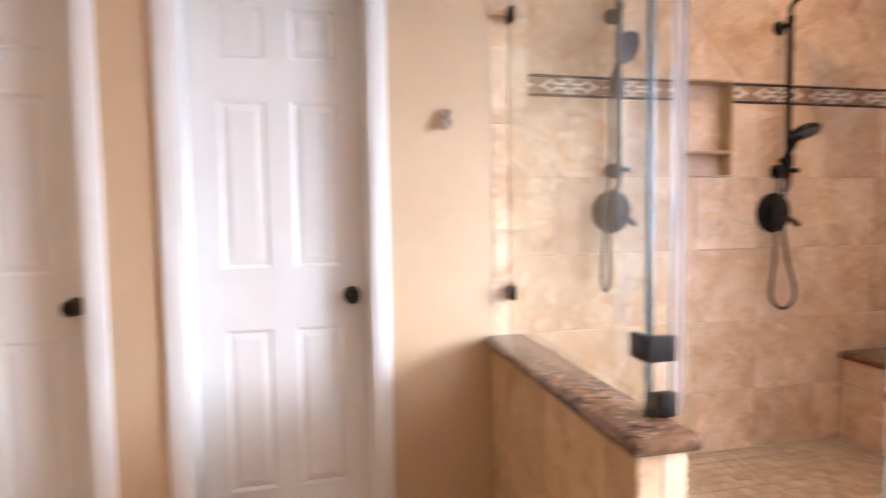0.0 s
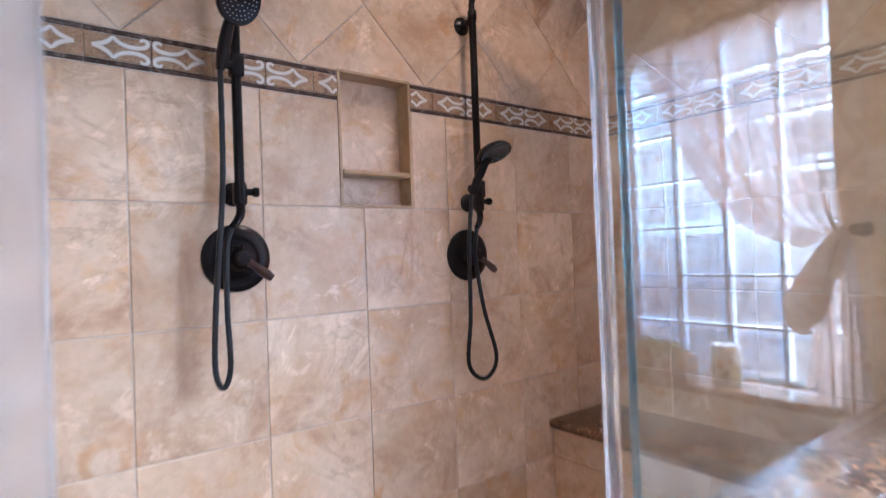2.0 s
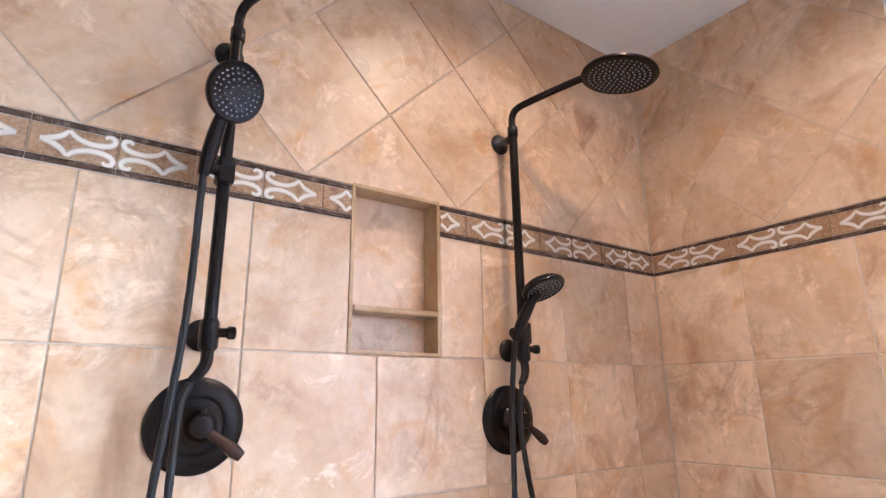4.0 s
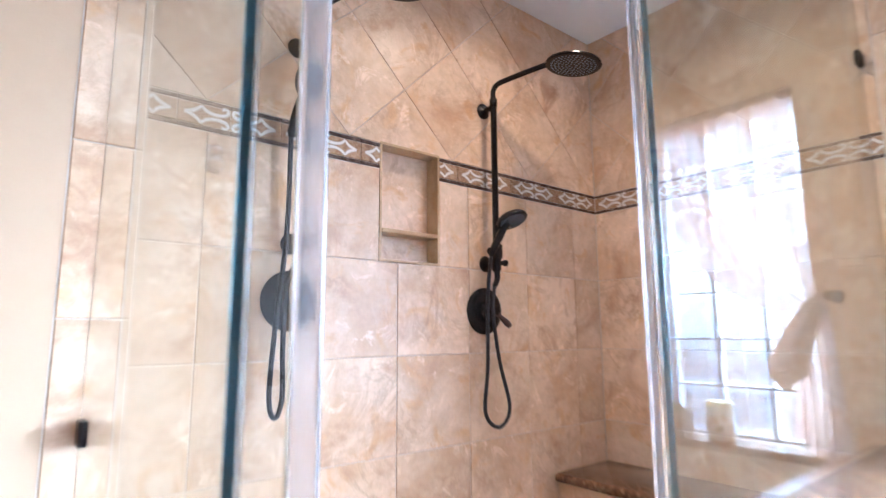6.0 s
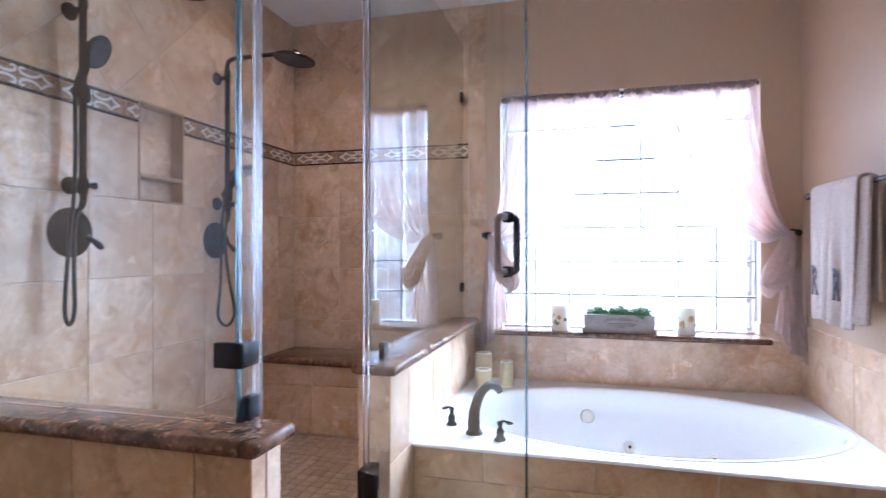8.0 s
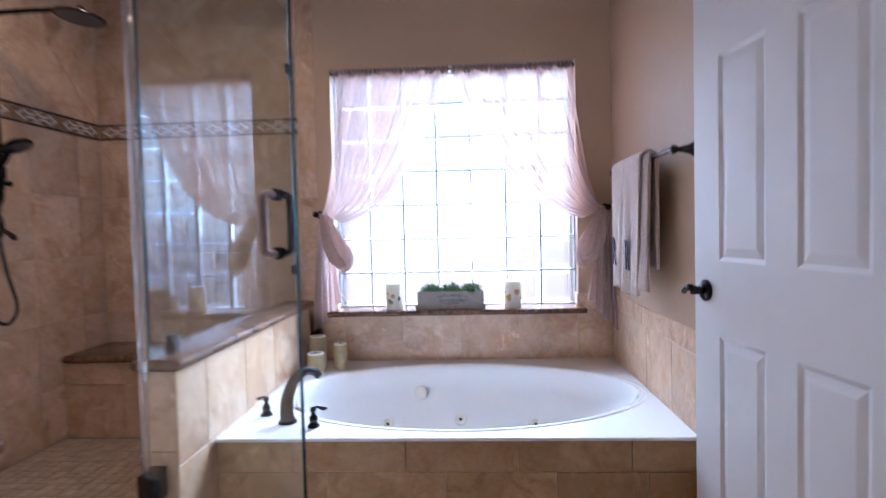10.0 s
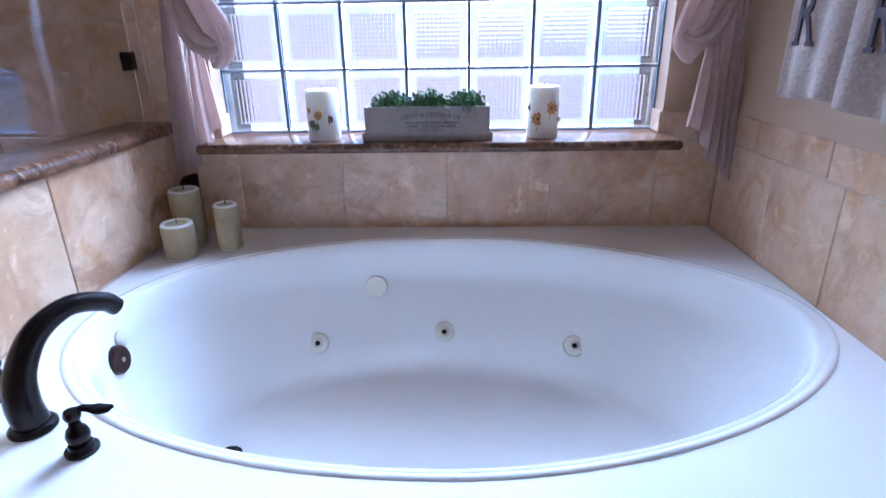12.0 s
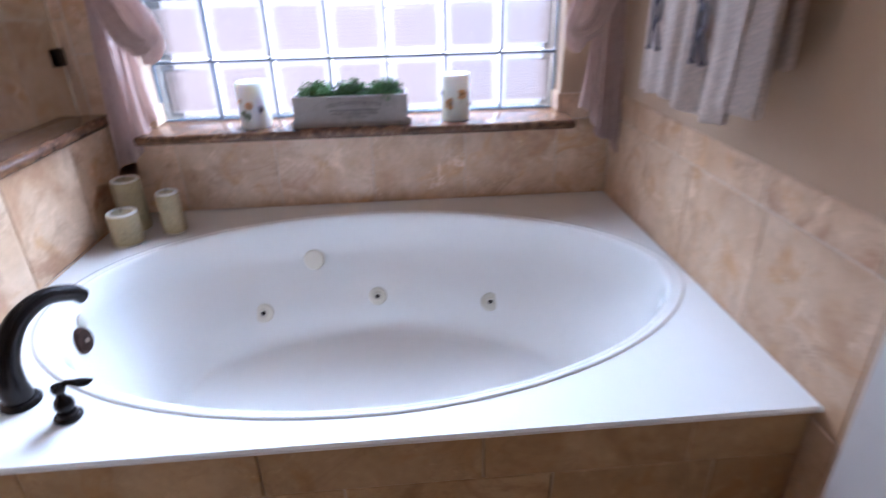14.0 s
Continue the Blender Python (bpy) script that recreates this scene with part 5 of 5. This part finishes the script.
def towel(x0, x1, front, back, thick, gap, seed, label):
    """A towel folded over the bar: a thick sheet with soft waves and rounded hems."""
    rnd = random.Random(seed)
    a, b, c = (rnd.uniform(0, 6.28) for _ in range(3))
    t = thing("towel", ((x0 + x1) / 2, yb_, zb), label, "towel", "towels on the bar")
    r = 0.0115 + gap
    path = [(yb_ + r + 0.010, front)] + [(yb_ + r + 0.010 * (1 - k / 10), front + (zb - front) * k / 10) for k in range(1, 10)]
    path += [(yb_ + r * math.cos(q), zb + r * math.sin(q)) for q in np.linspace(0, math.pi, 9)]
    path += [(yb_ - r, zb + (back - zb) * k / 8) for k in range(1, 9)]
    NX = 26
    bm = bmesh.new()
    rows = []
    for (y, z) in path:
        row = []
        for i in range(NX + 1):
            u = i / NX
            hang = max(0.0, (zb - z) / 0.5)
            wav = hang * (0.009 * math.sin(u * 6 + a) + 0.010 * math.sin(u * 12.6 + b) * (0.4 + 0.6 * hang))
            sgn = 1 if y >= yb_ else 0.2
            x = x0 + (x1 - x0) * u + 0.006 * hang * math.sin(z * 9 + c) * (u - 0.5)
            row.append(bm.verts.new((x, y + sgn * wav, z + 0.006 * math.sin(u * 5 + c) * min(1, hang))))
        rows.append(row)
    for p, q in zip(rows, rows[1:]):
        for i in range(NX):
            bm.faces.new((p[i], p[i + 1], q[i + 1], q[i]))
    ob = part("terry_cloth", bm, TOWEL, t)
    sol = ob.modifiers.new("thickness", "SOLIDIFY")
    sol.thickness, sol.offset = thick, 0
    bev = ob.modifiers.new("round", "BEVEL")
    bev.width, bev.segments, bev.limit_method, bev.angle_limit = thick * 0.42, 2, "ANGLE", radians(60)
    return t


def monogram(t, x, y, z, size):
    cu = bpy.data.curves.new("letter", "FONT")
    cu.body, cu.size, cu.align_x, cu.extrude, cu.bevel_depth = "R", size, "CENTER", 0.0015, 0.0006
    tmp = bpy.data.objects.new("letter", cu)
    me = bpy.data.meshes.new_from_object(tmp)
    bpy.data.objects.remove(tmp)
    bm = bmesh.new()
    bm.from_mesh(me)
    # serifs
    lo = min(v.co.x for v in bm.verts)
    for sx, sz in ((lo + 0.006, 0.0), (lo + 0.006, size * 0.69), (lo + size * 0.46, 0.0)):
        box(bm, (sx - size * 0.10, sz - 0.004, -0.0015), (sx + size * 0.12, sz + 0.004, 0.0018))
    m = Matrix.Translation((x, y, z)) @ Matrix(((-0.62, 0, 0, 0), (0, 0, 1, 0), (0, 1, 0, 0), (0, 0, 0, 1)))
    bmesh.ops.transform(bm, matrix=m, verts=bm.verts)
    part("monogram", bm, THREAD, t, "embroidered dark letter R", smooth=False)


towel(1.885, 2.352, 1.0, 1.08, 0.014, 0.002, 1, "large cream terry bath towel hung under hand towels")
ta = towel(2.156, 2.362, 0.975, 1.16, 0.012, 0.017, 2, "cream terry hand towel with embroidered dark letter R")
tb = towel(1.945, 2.152, 0.968, 1.16, 0.012, 0.018, 3, "cream terry hand towel with embroidered dark letter R")
monogram(ta, 2.285, yb_ + 0.0115 + 0.017 + 0.0175, 1.075, 0.16)
monogram(tb, 2.078, yb_ + 0.0115 + 0.018 + 0.0175, 1.068, 0.16)


# ---- candles and planter ----
def pillar_candle(x, y, z, r, h, mat, label, group):
    t = thing("candle", (x, y, z), label, "candle", group)
    m = Matrix.Translation((x, y, z))
    part("wax", lathe(bmesh.new(), [(r - 0.002, 0), (r, 0.003), (r, h - 0.004), (r - 0.003, h), (r * 0.8, h - 0.002), (r * 0.4, h - 0.006), (0, h - 0.007)], m, 40), mat, t)
    part("wick", tube(bmesh.new(), [(x, y, z + h - 0.008), (x + 0.001, y, z + h + 0.002), (x + 0.003, y, z + h + 0.008)], 0.0013, 6), INK, t)
    return t


def ribbed_candle(x, y, r, h):
    t = pillar_candle(x, y, dz, r, h, WAX, "ivory pillar candle with gold ribbed textured side on the tub deck", "candles on the tub deck")
    m = Matrix.Translation((x, y, dz))
    prof = [(r + 0.0004, 0.004)]
    k = 0
    while 0.004 + k * 0.004 < h - 0.008:
        prof += [(r + 0.0018, 0.005 + k * 0.004), (r + 0.0006, 0.007 + k * 0.004)]
        k += 1
    part("ribbed_wrap", lathe(bmesh.new(), [*prof, (r - 0.001, h - 0.003)], m, 40), GLITTER, t, "gold ribbed texture")


ribbed_candle(2.648, 1.070, 0.041, 0.165)
ribbed_candle(2.543, 1.052, 0.041, 0.100)
ribbed_candle(2.612, 0.942, 0.032, 0.132)


def flower(t, x, y, z, n, r, tilt):
    """Pressed flower on the side that faces the room."""
    bm = bmesh.new()
    for k in range(n):
        a = 2 * math.pi * k / n + tilt
        c = Vector((x - 0.0012, y + 0.6 * r * math.cos(a), z + 0.6 * r * math.sin(a)))
        d = Vector((0, math.cos(a), math.sin(a)))
        s = Vector((0, -math.sin(a), math.cos(a)))
        q = [c - d * r * 0.45, c + s * r * 0.22, c + d * r * 0.42, c - s * r * 0.22]
        f = [bm.verts.new(p + Vector((-0.0006 * (i == 2), 0, 0))) for i, p in enumerate(q)]
        bm.faces.new(f)
    return bm


def flower_candle(x, y, r, h, blooms, label):
    t = pillar_candle(x, y, WZ0, r, h, WAX, label, "flower candles on the window sill")
    for dy, z, size, tilt, mat in blooms:
        px = x - math.sqrt(max(0, r * r - dy * dy)) - 0.0012
        part("pressed_flower", flower(t, px, y + dy, WZ0 + z, 9, size, tilt), mat, t, "pressed dried flower", smooth=False)
        part("flower_heart", lathe(bmesh.new(), [(size * 0.24, 0), (size * 0.2, 0.002), (0, 0.0025)], facing(Vector((px - 0.0008, y + dy, WZ0 + z)), Vector((-1, 0, 0))), 12), SEED, t)
        part("stem", tube(bmesh.new(), [(px - 0.0004, y + dy, WZ0 + z - size * 0.5), (px - 0.0006, y + dy + 0.004, WZ0 + z - size * 1.6)], 0.0008, 6), STEM, t)


flower_candle(2.752, 0.676, 0.046, 0.138, [(0.004, 0.072, 0.014, 0.2, PETAL), (-0.026, 0.060, 0.012, 0.7, SEED), (0.022, 0.048, 0.013, 1.2, STEM), (0.012, 0.040, 0.012, 0.4, STEM), (0.03, 0.085, 0.008, 0.3, PETAL)], "white pillar candle with small pressed flowers")
flower_candle(2.756, 0.050, 0.044, 0.140, [(0.019, 0.055, 0.021, 0.2, PETAL), (-0.016, 0.083, 0.019, 0.7, PETAL), (0.040, 0.085, 0.009, 0.5, SEED), (-0.038, 0.050, 0.009, 0.2, SEED)], "white pillar candle with orange pressed flowers")

px0, px1, py0, py1 = 2.704, 2.799, 0.203, 0.551
planter = thing("planter_box", ((px0 + px1) / 2, (py0 + py1) / 2, WZ0), "grey washed wooden planter box with faded lettering", "planter")
H = 0.092
for lo, hi in (((px0, py0, WZ0), (px0 + 0.009, py1, WZ0 + H)), ((px1 - 0.009, py0, WZ0), (px1, py1, WZ0 + H)), ((px0 + 0.009, py0, WZ0), (px1 - 0.009, py0 + 0.009, WZ0 + H)), ((px0 + 0.009, py1 - 0.009, WZ0), (px1 - 0.009, py1, WZ0 + H)), ((px0 + 0.009, py0 + 0.009, WZ0), (px1 - 0.009, py1 - 0.009, WZ0 + 0.07))):
    part("board", boxed(lo, hi, 0.0015), BOXWOOD, planter, smooth=False)
bm = bmesh.new()
ym = (py0 + py1) / 2
outline = [(py1 + 0.007, 0.0), (py1 + 0.010, 0.018), (ym + 0.055, H), (ym - 0.050, H), (py0 - 0.010, 0.018), (py0 - 0.007, 0.0)]
fr_ = [bm.verts.new((px0 - 0.005, y, WZ0 + z + 0.0005)) for y, z in outline]
bk = [bm.verts.new((px0 - 0.0003, y, WZ0 + z + 0.0005)) for y, z in outline]
bm.faces.new(fr_)
bm.faces.new(bk[::-1])
for k in range(6):
    bm.faces.new((bk[k], bk[(k + 1) % 6], fr_[(k + 1) % 6], fr_[k]))
part("front_panel", bm, BOXWOOD, planter, smooth=False)
px0 -= 0.005


def lettering(text, size, z, bow=0.0):
    """A line of printed words on the box, facing the room."""
    cu = bpy.data.curves.new("words", "FONT")
    cu.body, cu.size, cu.align_x, cu.extrude = text, size, "CENTER", 0.0002
    tmp = bpy.data.objects.new("words", cu)
    me = bpy.data.meshes.new_from_object(tmp)
    bpy.data.objects.remove(tmp)
    bm = bmesh.new()
    bm.from_mesh(me)
    half = max(abs(v.co.x) for v in bm.verts)
    for v in bm.verts:
        x, y = v.co.x, v.co.y
        v.co = Vector((px0 - 0.0004 - v.co.z, ym - 0.010 - x, WZ0 + z + y + bow * (1 - (x / half) ** 2)))
    part("lettering", bm, INK, planter, "faded dark printed lettering", smooth=False)


lettering("LIQUES & CRISTAUX DE", 0.0155, 0.058, 0.009)
lettering("TERRES CUITES & MARBRES", 0.0115, 0.036)
lettering("Articles d'Eclairage", 0.0095, 0.027)
rnd = random.Random(11)
for z, w, h in ((0.050, 0.150, 0.005),):
    bm = bmesh.new()
    y = (py0 + py1) / 2 - 0.012 - w / 2
    end = y + w
    while y < end:
        l = rnd.uniform(0.004, 0.009)
        bow = 0.010 * (1 - ((y - (end - w / 2)) / (w / 2)) ** 2) if z > 0.06 else 0
        box(bm, (px0 - 0.0008, y, WZ0 + z + bow - h * rnd.uniform(0.3, 0.5)), (px0 - 0.0002, y + l * 0.7, WZ0 + z + bow + h * rnd.uniform(0.3, 0.5)))
        y += l
    part("lettering", bm, INK, planter, "faded dark printed lettering", smooth=False)


def bush(x, y, seed, label):
    rnd = random.Random(seed)
    t = thing("boxwood_plant", (x, y, WZ0 + 0.07), label, "plant", "plants in the planter box")
    bm = bmesh.new()
    for k in range(850):
        a, e = rnd.uniform(0, 6.283), math.acos(rnd.uniform(-0.15, 1))
        rr = rnd.uniform(0.55, 1.0) * (1 + 0.14 * math.sin(3 * a + seed) + 0.1 * math.sin(5 * e + a * 2))
        c = Vector((x + 0.046 * rr * math.sin(e) * math.cos(a), y + 0.060 * rr * math.sin(e) * math.sin(a), WZ0 + 0.082 + 0.050 * rr * math.cos(e)))
        n = Vector((rnd.gauss(0, 1), rnd.gauss(0, 1), rnd.gauss(0.6, 1))).normalized()
        u = n.orthogonal().normalized()
        w = n.cross(u)
        l, b = rnd.uniform(0.005, 0.009), rnd.uniform(0.0025, 0.0042)
        q = [bm.verts.new(c - u * l), bm.verts.new(c + w * b + n * 0.001), bm.verts.new(c + u * l), bm.verts.new(c - w * b + n * 0.001)]
        bm.faces.new(q)
    ob = part("leaves", bm, LEAF, t, smooth=False)
    tagged(ob, kind="stuff")
    bm = bmesh.new()
    for k in range(14):
        a = rnd.uniform(0, 6.283)
        e = rnd.uniform(0.1, 1.2)
        tip = Vector((x + 0.038 * math.sin(e) * math.cos(a), y + 0.05 * math.sin(e) * math.sin(a), WZ0 + 0.08 + 0.042 * math.cos(e)))
        tube(bm, [(x, y, WZ0 + 0.070), tuple((Vector((x, y, WZ0 + 0.085)) + tip) / 2), tuple(tip)], [0.0016, 0.0012, 0.0006], 5)
    part("twigs", bm, STEM, t)


for k, y in enumerate((0.475, 0.375, 0.270)):
    bush(2.752, y, 21 + k, "small trimmed green boxwood bush in the planter box")

# ---- tiles, last ----
for name, poly, depth, frame_, mat, parent in TILES:
    bm = prism(poly, depth, frame_)
    bmesh.ops.translate(bm, verts=bm.verts, vec=-origin(parent))
    me = bpy.data.meshes.new(name)
    bmesh.ops.recalc_face_normals(bm, faces=bm.faces)
    bm.to_mesh(me)
    bm.free()
    me.materials.append(mat)
    ob = new(name, me)
    ob.parent = parent
